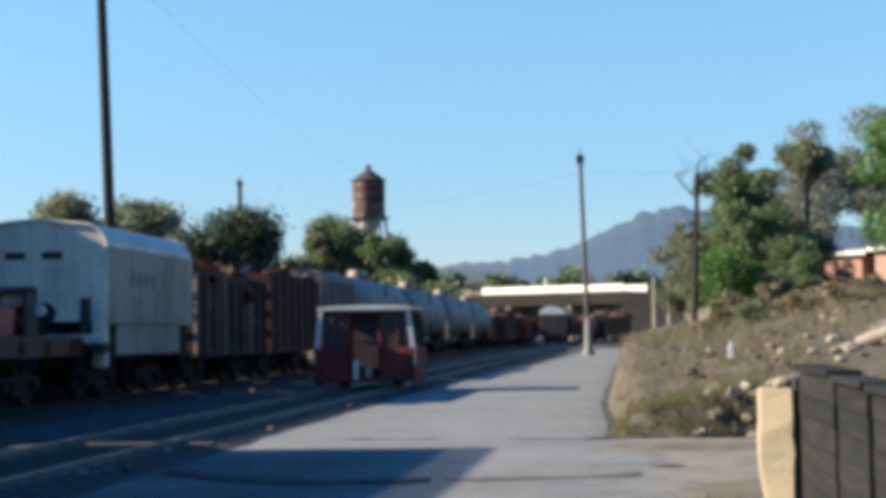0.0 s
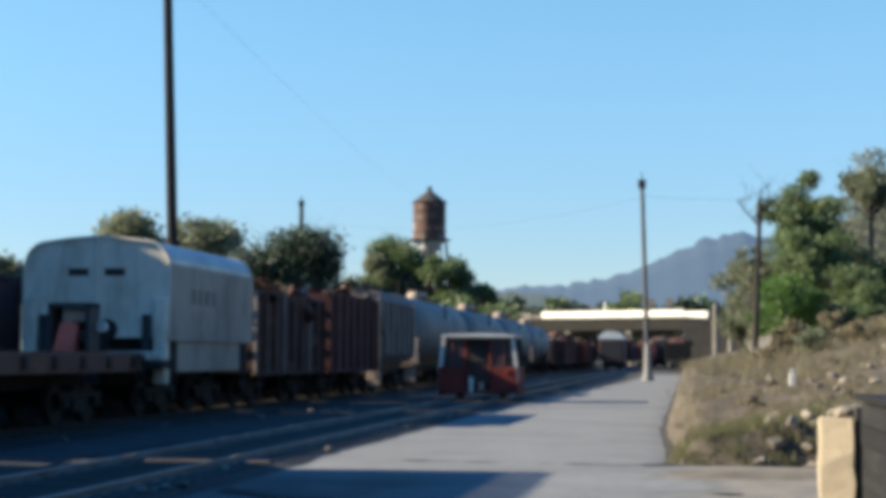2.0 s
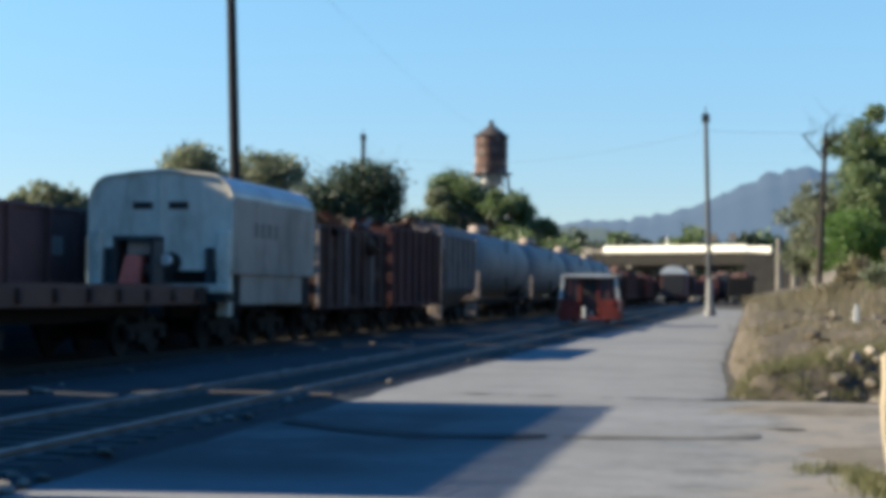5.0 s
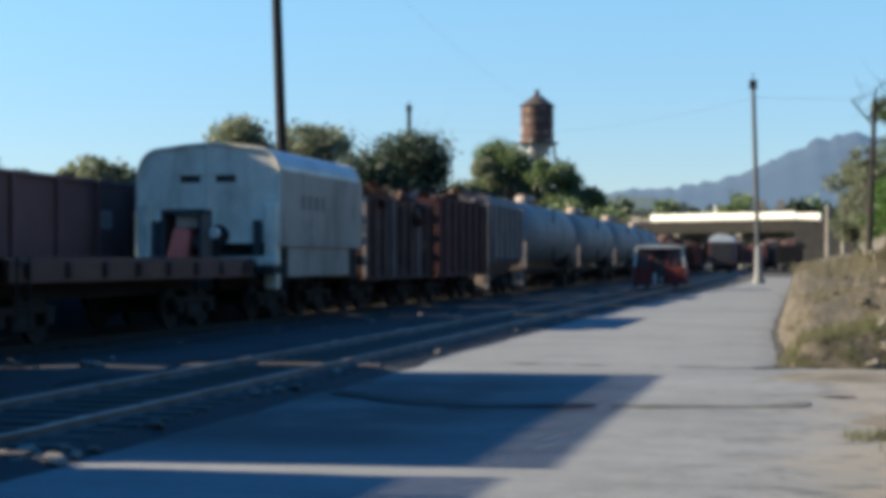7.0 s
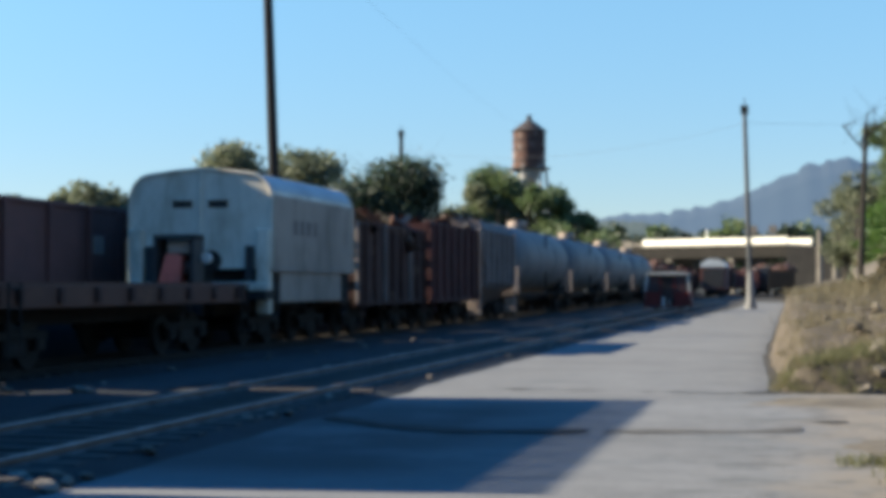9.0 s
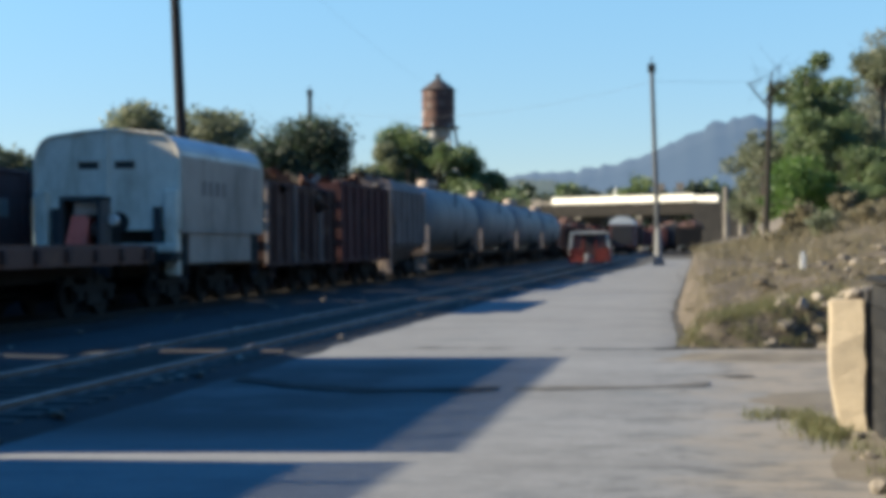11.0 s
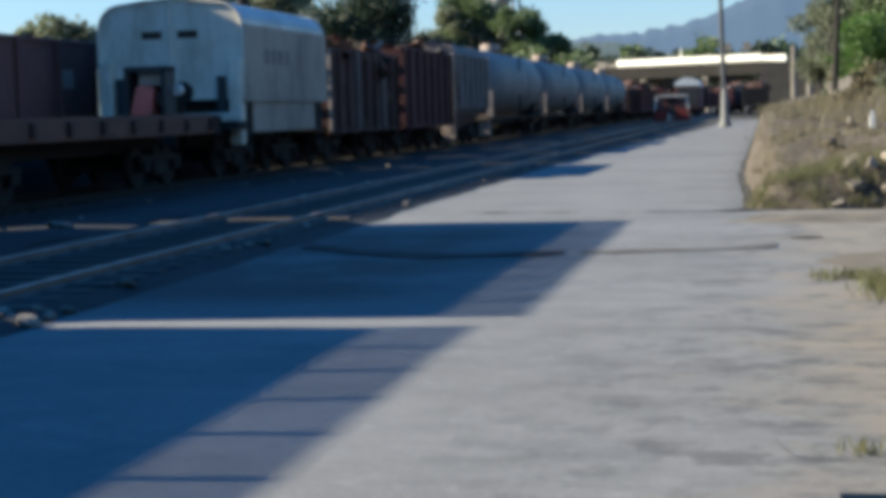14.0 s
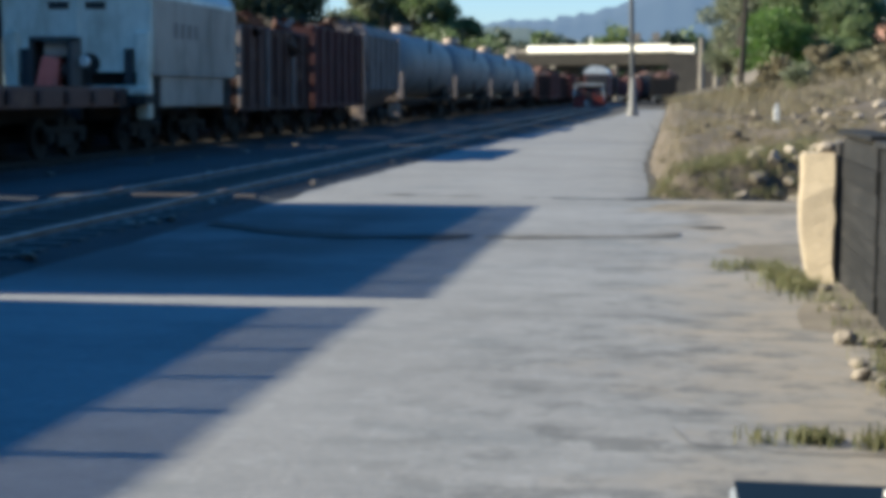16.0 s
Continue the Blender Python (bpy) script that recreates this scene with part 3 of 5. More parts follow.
def gondola(name, label, L, H, material, x, y, ribs, heap=0.0, group="", pale_post=False, w=1.55, seed=1):
    car = thing(name, label, "gondola car", x, y, RAIL, group)
    running_gear(car, L)
    z0 = 1.0
    boxes("floor", "under", car, (-w, w, 0, L, z0 - 0.05, z0 + 0.05))
    for s in (-1, 1):
        boxes("side", material, car, (s * w, s * (w - 0.07), 0, L, z0, H), bevel=0.01)
        boxes("top_chord", material, car, (s * (w + 0.05), s * (w - 0.12), -0.02, L + 0.02, H - 0.12, H + 0.01), bevel=0.015)
        boxes("side_sill", material, car, (s * (w + 0.04), s * (w - 0.04), 0, L, z0 - 0.16, z0 + 0.04), bevel=0.015)
        for i in range(ribs + 1):
            yy = i * L / ribs
            boxes("rib", "pale" if pale_post and i == 0 else "tan" if pale_post and i in (3, 6) else material, car, (s * (w + 0.11), s * (w - 0.0), max(0, yy - 0.07), min(L, yy + 0.07) if yy < L else L, z0 - 0.08, H - 0.02), bevel=0.015)
    for yy in (0.0, L - 0.07):
        boxes("end_wall", material, car, (-w + 0.07, w - 0.07, yy, yy + 0.07, z0, H - 0.05))
        boxes("end_rib", material, car, *[(-w + 0.1, w - 0.1, yy - 0.05, yy + 0.12, z0 + k * (H - z0) / 4 - 0.05, z0 + k * (H - z0) / 4 + 0.05) for k in (1, 2, 3)], bevel=0.01)
    ladder(car, w + 0.13, 0.25, 0.5, H - 0.1, material=material)
    ladder(car, w + 0.13, L - 0.65, 0.5, H - 0.1, material=material)
    if heap:
        g, nx, ny = [], 8, int(L * 2)
        v = []
        for j in range(ny + 1):
            for i in range(nx + 1):
                xx, yy = -w + 0.1 + (2 * w - 0.2) * i / nx, 0.1 + (L - 0.2) * j / ny
                e = min(i, nx - i, 2) / 2 * min(j, ny - j, 2) / 2
                v.append((xx, yy, H - 0.3 + heap * e * (0.7 + 0.9 * noise.noise((xx * 0.9, yy * 0.7, seed)))))
        f = [(j * (nx + 1) + i, j * (nx + 1) + i + 1, (j + 1) * (nx + 1) + i + 1, (j + 1) * (nx + 1) + i) for j in range(ny) for i in range(nx)]
        mesh_from("load", v, f, "rust", car, "rusty scrap heaped in the car")
        rng = random.Random(seed + 70)
        for k in range(int(L * 1.6)):
            bm = bmesh.new()
            a, b, c = rng.uniform(0.15, 0.5), rng.uniform(0.3, 1.1), rng.uniform(0.02, 0.1)
            bx(bm, -a, a, -b, b, -c, c)
            for vert in bm.verts:
                vert.co += Vector((rng.uniform(-0.12, 0.12), rng.uniform(-0.2, 0.2), rng.uniform(-0.03, 0.03)))
            ob = part("scrap_piece", bm, ("rust", "under", "tan", "under", "rust")[k % 5], car)
            ob.location = (rng.uniform(-w + 0.5, w - 0.3), rng.uniform(0.5, L - 0.5), H - 0.2 + heap * rng.uniform(0.0, 0.5))
            ob.rotation_euler = (rng.uniform(-0.7, 0.7), rng.uniform(-0.9, 0.9), rng.uniform(0, 3))
    return car


def boxcar(label, L, H, x, y, rack=0.45, group=""):
    car = thing("boxcar", label, "boxcar", x, y, RAIL, group)
    running_gear(car, L)
    w = 1.75
    boxes("body", "boxcar", car, (-w + 0.04, w - 0.04, 0, L, 0.95, H), bevel=0.03)
    for s in (-1, 1):
        boxes("door", "oxide", car, (s * (w - 0.03), s * (w + 0.05), L / 2 - 1.3, L / 2 + 1.3, 1.05, H - 0.3), bevel=0.02)
        n = int(L / 0.9)
        for i in range(n + 1):
            yy = 0.05 + i * (L - 0.1) / n
            if abs(yy - L / 2) > 1.4:
                boxes("side_post", "boxcar", car, (s * (w - 0.04), s * (w + 0.03), yy - 0.05, yy + 0.05, 0.95, H - 0.02))
        # open slatted rack above the eaves, added to cast a half-shaded band
        for i in range(n + 1):
            yy = 0.05 + i * (L - 0.1) / n
            boxes("rack_post", "boxcar", car, (s * (w - 0.06), s * w, yy - 0.04, yy + 0.04, H, H + rack))
        boxes("eave", "boxcar", car, (s * (w - 0.07), s * w, 0, L, H - 0.12, H + 0.02))
        k = 12
        for i in range(k):
            zz = H + (i + 0.5) * rack / k
            boxes("rack_slat", "boxcar", car, (s * (w - 0.04), s * (w - 0.02), 0, L, zz, zz + rack / k * 0.42))
    return car


def flatcar(L, x, y):
    car = thing("flatcar", "rusty flatcar with a worn wooden deck, standing empty", "flatcar", x, y, RAIL)
    running_gear(car, L, 1.05)
    w = 1.7
    top, low = 1.47, 1.05
    n = int(L / 0.24)
    bm = bmesh.new()
    for s in (-1, 1):
        boxes("side_sill", "deck", car, (s * w, s * (w - 0.12), 0, L, low, top - 0.04), bevel=0.015)
        for i in range(8):
            yy = 0.7 + i * (L - 1.4) / 7
            boxes("stake_pocket", "rust", car, (s * (w - 0.0), s * (w + 0.09), yy - 0.08, yy + 0.08, low + 0.08, top - 0.08), bevel=0.015)
    for yy in (0, L - 0.14):
        boxes("end_sill", "deck", car, (-w, w, yy, yy + 0.14, low, top - 0.04), bevel=0.015)
    for i in range(n):
        yy = i * L / n
        ob = boxes("deck_plank", "deck", car, (-w + 0.02, w - 0.02, yy + 0.008, yy + L / n - 0.008, top - 0.05, top + 0.004 * (i % 3)))
    ladder(car, w + 0.1, L - 0.6, 0.35, top, material="under")
    ladder(car, w + 0.1, 0.2, 0.35, top, material="under")
    tubes("brake_wheel", "under", car, ((0.9, L - 0.12, top), (0.9, L - 0.12, top + 0.55), 0.03), ((0.9, L - 0.10, top + 0.5), (0.9, L - 0.06, top + 0.5), 0.24))
    return car


def hooded_car(L, x, y):
    """A short coil car under one rounded steel hood."""
    car = thing("coil_car", "grey hooded coil car with a rounded steel cover", "coil car", x, y, RAIL)
    running_gear(car, L, 1.1)
    w = 1.76
    side0, eave, top = 1.82, 3.42, 4.16
    prof = [(-w, side0), (-w, eave)]
    for i in range(1, 9):
        a = math.pi - i / 9 * math.pi / 2
        prof.append((-w + 0.55 + 0.55 * math.cos(a), eave + 0.62 * math.sin(a)))
    prof += [(-0.5, top - 0.03), (0, top)]
    prof += [(-px, pz) for px, pz in prof[-2::-1]]
    bm = bmesh.new()
    prism(bm, prof, 0.0, 0.06)
    bmesh.ops.recalc_face_normals(bm, faces=bm.faces)
    part("end_wall", bm, "hood", car)
    bm = bmesh.new()
    prism(bm, prof, L - 0.06, L)
    part("end_wall", bm, "hood", car)
    # cover skin
    bm = bmesh.new()
    ny = 8
    a = [[bm.verts.new((px * (1 + (0.006 if j % 2 else 0)), 0.06 + (L - 0.12) * j / ny, pz)) for px, pz in prof] for j in range(ny + 1)]
    for j in range(ny):
        for i in range(len(prof) - 1):
            bm.faces.new((a[j][i], a[j][i + 1], a[j + 1][i + 1], a[j + 1][i]))
    ob = part("cover", bm, "hood", car, "rounded grey steel cover", smooth=True)
    so = ob.modifiers.new("thick", "SOLIDIFY")
    so.thickness = 0.03
    for s in (-1, 1):
        for j in range(3):
            # Side sheets carry the side's shade in their darker tone
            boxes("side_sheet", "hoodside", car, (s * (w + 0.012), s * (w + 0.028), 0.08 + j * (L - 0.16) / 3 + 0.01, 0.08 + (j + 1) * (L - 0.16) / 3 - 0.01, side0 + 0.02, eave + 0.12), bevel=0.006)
    # roof sheet, its blue tone a painted reflection of the sky
    bm = bmesh.new()
    arc = [p for p in prof if p[1] > eave + 0.2]
    a = [[bm.verts.new((px * 1.006, yy, pz + 0.012)) for px, pz in arc] for yy in (0.1, L * 0.33, L * 0.66, L - 0.1)]
    for j in range(3):
        for i in range(len(arc) - 1):
            bm.faces.new((a[j][i], a[j][i + 1], a[j + 1][i + 1], a[j + 1][i]))
    part("roof_sheet", bm, "hoodroof", car, "roof sheet with the sky's blue painted in", smooth=True)
    # rims, centre seam, vents of the end
    for yy in (-0.03, L):
        bm = bmesh.new()
        for (ax, az), (bx_, bz) in zip(prof, prof[1:]):
            tube(bm, (ax, yy + 0.015, az), (bx_, yy + 0.015, bz), 0.035, seg=6)
        part("rim", bm, "hood", car)
    boxes("seam", "hood", car, (-0.05, 0.05, -0.05, 0.0, side0 + 0.2, top - 0.02), bevel=0.015)
    for s in (-1, 1):
        boxes("vent", "dark", car, (s * 0.2, s * 0.68, -0.012, 0.0, 3.25, 3.42))
        boxes("vent_lip", "hood", car, (s * 0.17, s * 0.71, -0.07, 0.0, 3.42, 3.47))
    # end cage and corner posts
    boxes("end_sill", "hood", car, (-w, w, -0.25, 0.1, 1.3, 1.5), bevel=0.02)
    # Added dark plate, shutting out bright ground seen beneath the cover
    boxes("bulkhead", "under", car, (-w + 0.05, w - 0.05, 0.35, 0.42, 1.0, side0 + 0.3))
    boxes("end_platform", "under", car, (-w, w, -0.5, 0.05, 1.1, 1.3))
    for s in (-1, 1):
        boxes("corner_post", "hood", car, (s * (w - 0.34), s * (w - 0.02), -0.12, 0.16, 0.75, 2.75), bevel=0.03)
        boxes("brace", "dark", car, (s * (w - 0.62), s * (w - 0.42), -0.1, -0.02, 1.5, 2.35))
        boxes("lower_side", "under", car, (s * (w - 0.1), s * (w - 0.2), 0.2, L, 1.0, side0))
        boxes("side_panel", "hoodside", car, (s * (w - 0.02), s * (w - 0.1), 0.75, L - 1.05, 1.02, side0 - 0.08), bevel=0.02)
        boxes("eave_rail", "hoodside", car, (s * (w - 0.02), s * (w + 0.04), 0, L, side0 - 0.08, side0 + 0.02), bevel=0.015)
        for i in range(4):
            boxes("number_panel", "tan", car, (s * (w + 0.026), s * (w + 0.036), 1.6 + i * 0.55, 1.9 + i * 0.55, 2.65, 3.0))
    ladder(car, w - 0.05, 0.22, 0.6, 2.5, material="dark")
    ladder(car, w - 0.05, L - 0.8, 0.6, 2.3, material="dark")
    return car


def hopper(L, H, x, y):
    car = thing("covered_hopper", "dusty grey-brown covered hopper car", "hopper car", x, y, RAIL)
    running_gear(car, L)
    w = 1.55
    bm = bmesh.new()
    prism(bm, [(-w, 1.5), (-w, H - 0.5), (-w * 0.8, H - 0.1), (0, H), (w * 0.8, H - 0.1), (w, H - 0.5), (w, 1.5), (0.6, 0.55), (-0.6, 0.55)], 1.0, L - 1.0)
    part("body", bm, "tan", car)
    for yy, s in ((1.0, -1), (L - 1.0, 1)):
        bm = bmesh.new()
        a = [bm.verts.new(c) for c in ((-w, yy, 2.2), (w, yy, 2.2), (w, yy, H - 0.5), (-w, yy, H - 0.5), (-w, yy + s * 0.9, H - 0.5), (w, yy + s * 0.9, H - 0.5))]
        bm.faces.new((a[0], a[1], a[5], a[4])), bm.faces.new((a[2], a[3], a[4], a[5])), bm.faces.new((a[0], a[4], a[3])), bm.faces.new((a[1], a[2], a[5]))
        part("slope_sheet", bm, "tan", car)
        for sx in (-1, 1):
            boxes("end_post", "pale", car, (sx * (w - 0.14), sx * w, yy + s * 0.85, yy + s * 1.0, 1.0, H - 0.45), bevel=0.01)
            boxes("end_panel", "tan", car, (sx * 0.5, sx * (w - 0.16), yy + s * 0.92, yy + s * 0.98, 1.7, H - 0.9), bevel=0.01)
        boxes("end_sill", "tan", car, (-w, w, yy + s * 0.7, yy + s * 1.0, 0.95, 1.2), bevel=0.02)
        boxes("step", "pale", car, (w - 0.5, w, yy + s * 0.8, yy + s * 1.0, 0.25, 0.9), bevel=0.02)
    for i in range(6):
        yy = 1.1 + i * (L - 2.2) / 5
        for sx in (-1, 1):
            boxes("rib", "tan", car, (sx * w, sx * (w + 0.08), yy - 0.05, yy + 0.05, 1.3, H - 0.5), bevel=0.01)
    for i in range(3):
        yy = 2 + i * (L - 4) / 2
        tubes("hatch", "tan", car, ((0, yy, H - 0.05), (0, yy, H + 0.16), 0.45), seg=16)
    boxes("roof_walk", "under", car, (-0.3, 0.3, 0.6, L - 0.6, H + 0.17, H + 0.21))
    return car


def tank_car(L, H, x, y, material, group):
    car = thing("tank_car", "grey-blue cylindrical tank car, grimy along its belly", "tank car", x, y, RAIL, group)
    running_gear(car, L)
    r = (H - 1.15) / 2
    zc = 1.15 + r
    seg = 32
    rings = []
    bm = bmesh.new()
    stations = [(0.55, 0.0), (0.58, 0.45), (0.68, 0.75), (0.85, 0.92), (1.1, 1.0)]
    ys = [(a, k) for a, k in stations] + [(1.1 + (L - 2.2) * i / 5, 1.0) for i in range(1, 5)] + [(L - a, k) for a, k in stations[::-1]]
    for yy, k in ys:
        rings.append([bm.verts.new((max(k, 0.02) * r * math.cos(i / seg * math.tau), yy, zc + max(k, 0.02) * r * math.sin(i / seg * math.tau))) for i in range(seg)])
    for a, b in zip(rings, rings[1:]):
        for i in range(seg):
            bm.faces.new((a[i], a[(i + 1) % seg], b[(i + 1) % seg], b[i]))
    part("tank", bm, material, car, smooth=True)
    for yy in (1.15, L * 0.35, L * 0.65, L - 1.15):
        bm = bmesh.new()
        tube(bm, (0, yy - 0.04, zc), (0, yy + 0.04, zc), r + 0.02, seg=32)
        part("weld_band", bm, material, car, smooth=False)
    tubes("dome", "pale", car, ((0, L / 2, H - 0.05), (0, L / 2, H + 0.35), 0.5), ((0, L / 2, H + 0.35), (0, L / 2, H + 0.42), 0.42), seg=18, label="pale fittings dome on top")
    boxes("walkway", "under", car, (-0.7, 0.7, L / 2 - 1.4, L / 2 + 1.4, H + 0.02, H + 0.06))
    for sx in (-0.75, 0.75):
        ts = []
        for yy in (L / 2 - 1.4, L / 2 + 1.4):
            ts.append(((sx, yy, H - 0.4), (sx, yy, H + 0.9), 0.025))
        ts.append(((sx, L / 2 - 1.4, H + 0.9), (sx, L / 2 + 1.4, H + 0.9), 0.025))
        tubes("handrail", "under", car, *ts, seg=5)
    for sx in (-1, 1):
        boxes("side_walk", "under", car, (sx * 0.9, sx * 1.5, 0.2, L - 0.2, 1.0, 1.06))
        ladder(car, sx * 1.45, L / 2 - 0.2, 1.0, H - 0.2, material="under")
        for yy in (1.9, L - 1.9):
            boxes("saddle", "under", car, (sx * 0.5, sx * 1.25, yy - 0.3, yy + 0.3, 0.9, 1.75))
        for yy in (0.5, L - 0.5):
            boxes("end_post", "pale", car, (sx * 1.3, sx * 1.42, yy - 0.06, yy + 0.06, 1.0, 2.3))
    for yy in (0.15, L - 0.6):
        boxes("end_deck", "under", car, (-1.5, 1.5, yy, yy + 0.45, 0.95, 1.08))
    return car


# Both boxcars stand out of view; they cast the shadow across the road
boxcar("tall brown boxcar out of view, its slatted rack added for half-shade", 14.25, 4.40, TRACK_B, -4.1, rack=0.38, group="boxcars at the head of the train")
boxcar("tall brown boxcar out of view, its slatted rack added for half-shade", 9.92, 4.57, TRACK_B, 10.68, rack=0.36, group="boxcars at the head of the train")
flatcar(11.4, TRACK_B, 22.0)
hooded_car(7.0, TRACK_B - 0.05, 35.1)
STENCILLED = gondola("gondola_car", "brown steel gondola car with a pale stencilled patch", 8.6, 3.38, "brown", TRACK_C, 29.2, 4)
boxes("stencil_patch", "pale", STENCILLED, (1.552, 1.56, 6.75, 7.35, 2.2, 2.65), label="pale faded stencil patch")
boxes("stencil_patch", "pale", STENCILLED, (1.552, 1.56, 1.0, 1.4, 2.3, 2.75), label="pale faded stencil patch")
gondola("gondola_car", "rusty ribbed gondola car heaped with scrap", 8.6, 3.25, "rust", TRACK_B, 42.9, 8, heap=0.5, pale_post=True, seed=2)
gondola("gondola_car", "oxide-red ribbed gondola car with a torn top edge", 8.6, 3.6, "oxide", TRACK_B, 52.3, 7, heap=0.25, seed=6)
hopper(8.4, 4.15, TRACK_B, 61.6)
for yy, L, h in ((71.0, 17.4, 4.3), (89.4, 17.6, 4.3), (108.0, 17.6, 4.3), (126.6, 17.6, 4.2)):
    tank_car(L, h, TRACK_B, yy, "tank", "tank cars in the train")
for i, yy in enumerate((145.5, 161.0, 176.5, 192.0, 207.5)):
    gondola("gondola_car", "dark rusty gondola car in the distance", 14.6, 3.1 + 0.4 * (i % 2), "brown" if i % 2 else "rust", TRACK_B, yy, 9, heap=0.4, seed=i)
for i, yy in enumerate((230.0, 246.0, 262.0)):
    gondola("gondola_car", "dark rusty gondola car in the distance", 14.6, 3.6, "brown", TRACK_A + 1.5, yy, 9, heap=0.5, seed=i + 9)


def shade_shed():
    """A long unseen shed, added so that its eave shades the tracks."""
    s = thing("shade_shed", "unseen plain shed added beyond the tracks to shade them", "shed", -24.0, 20.2, GROUND)
    L, H = 20.4, 9.48
    boxes("wall", "tan", s, (-12, 0, 0, 0.3, 0, H - 0.2), (-12, 0, L - 0.3, L, 0, H - 0.2))
    boxes("wall", "tan", s, (-0.3, 0, 0.3, L - 0.3, 0, H - 0.2), (-12, -11.7, 0.3, L - 0.3, 0, H - 0.2))
    boxes("roof", "roof", s, (-12.2, 0.05, -0.05, L + 0.05, H - 0.2, H), bevel=0.03)
    # Taller bay added to keep the sun off the coil car's end
    boxes("raised_bay", "tan", s, (-8.0, 0.0, 12.9, L, H + 0.001, H + 0.38))
    boxes("bay_roof", "roof", s, (-8.1, 0.06, 12.85, L + 0.05, H + 0.38, H + 0.5), bevel=0.03)
    for i in range(3):
        boxes("door", "oxide", s, (0.0, 0.06, 2 + i * 5.6, 5.6 + i * 5.6, 0, 4.2), bevel=0.02)


shade_shed()


# red winch on the flatcar
def winch(x, y, z):
    w = thing("winch", "red machine housing in a black frame on the flatcar", "winch", x, y, z)
    boxes("frame", "dark", w, (-0.45, -0.37, -0.3, 0.3, 0, 0.98), (0.37, 0.45, -0.3, 0.3, 0, 0.98), (-0.45, 0.45, -0.3, 0.3, 0.9, 1.0), bevel=0.012)
    boxes("back_plate", "dark", w, (-0.36, 0.36, 0.2, 0.26, 0.0, 0.89))
    bm = bmesh.new()
    prism(bm, [(-0.36, 0.0), (0.10, 0.0), (0.16, 0.55), (0.0, 0.6), (-0.2, 0.6)], -0.22, 0.18)
    part("housing", bm, "winchred", w, "faded red steel housing")
    boxes("panel", "pale", w, (-0.22, 0.3, -0.1, 0.1, 0.6, 0.86), bevel=0.03, label="pale pinkish upper panel")
    tubes("drum", "rust", w, ((0.18, 0.0, 0.3), (0.36, 0.0, 0.3), 0.18), seg=16)
    return w


winch(-12.35, 31.0, 1.625)
lamp_plate = thing("marker_light", "small white marker lamp on the flatcar deck", "marker lamp", -11.82, 31.2, 1.62)
tubes("stem", "under", lamp_plate, ((0, 0, 0), (0, 0, 0.42), 0.025))
tubes("lens", "white", lamp_plate, ((0, -0.06, 0.52), (0, 0.06, 0.52), 0.11), seg=14)


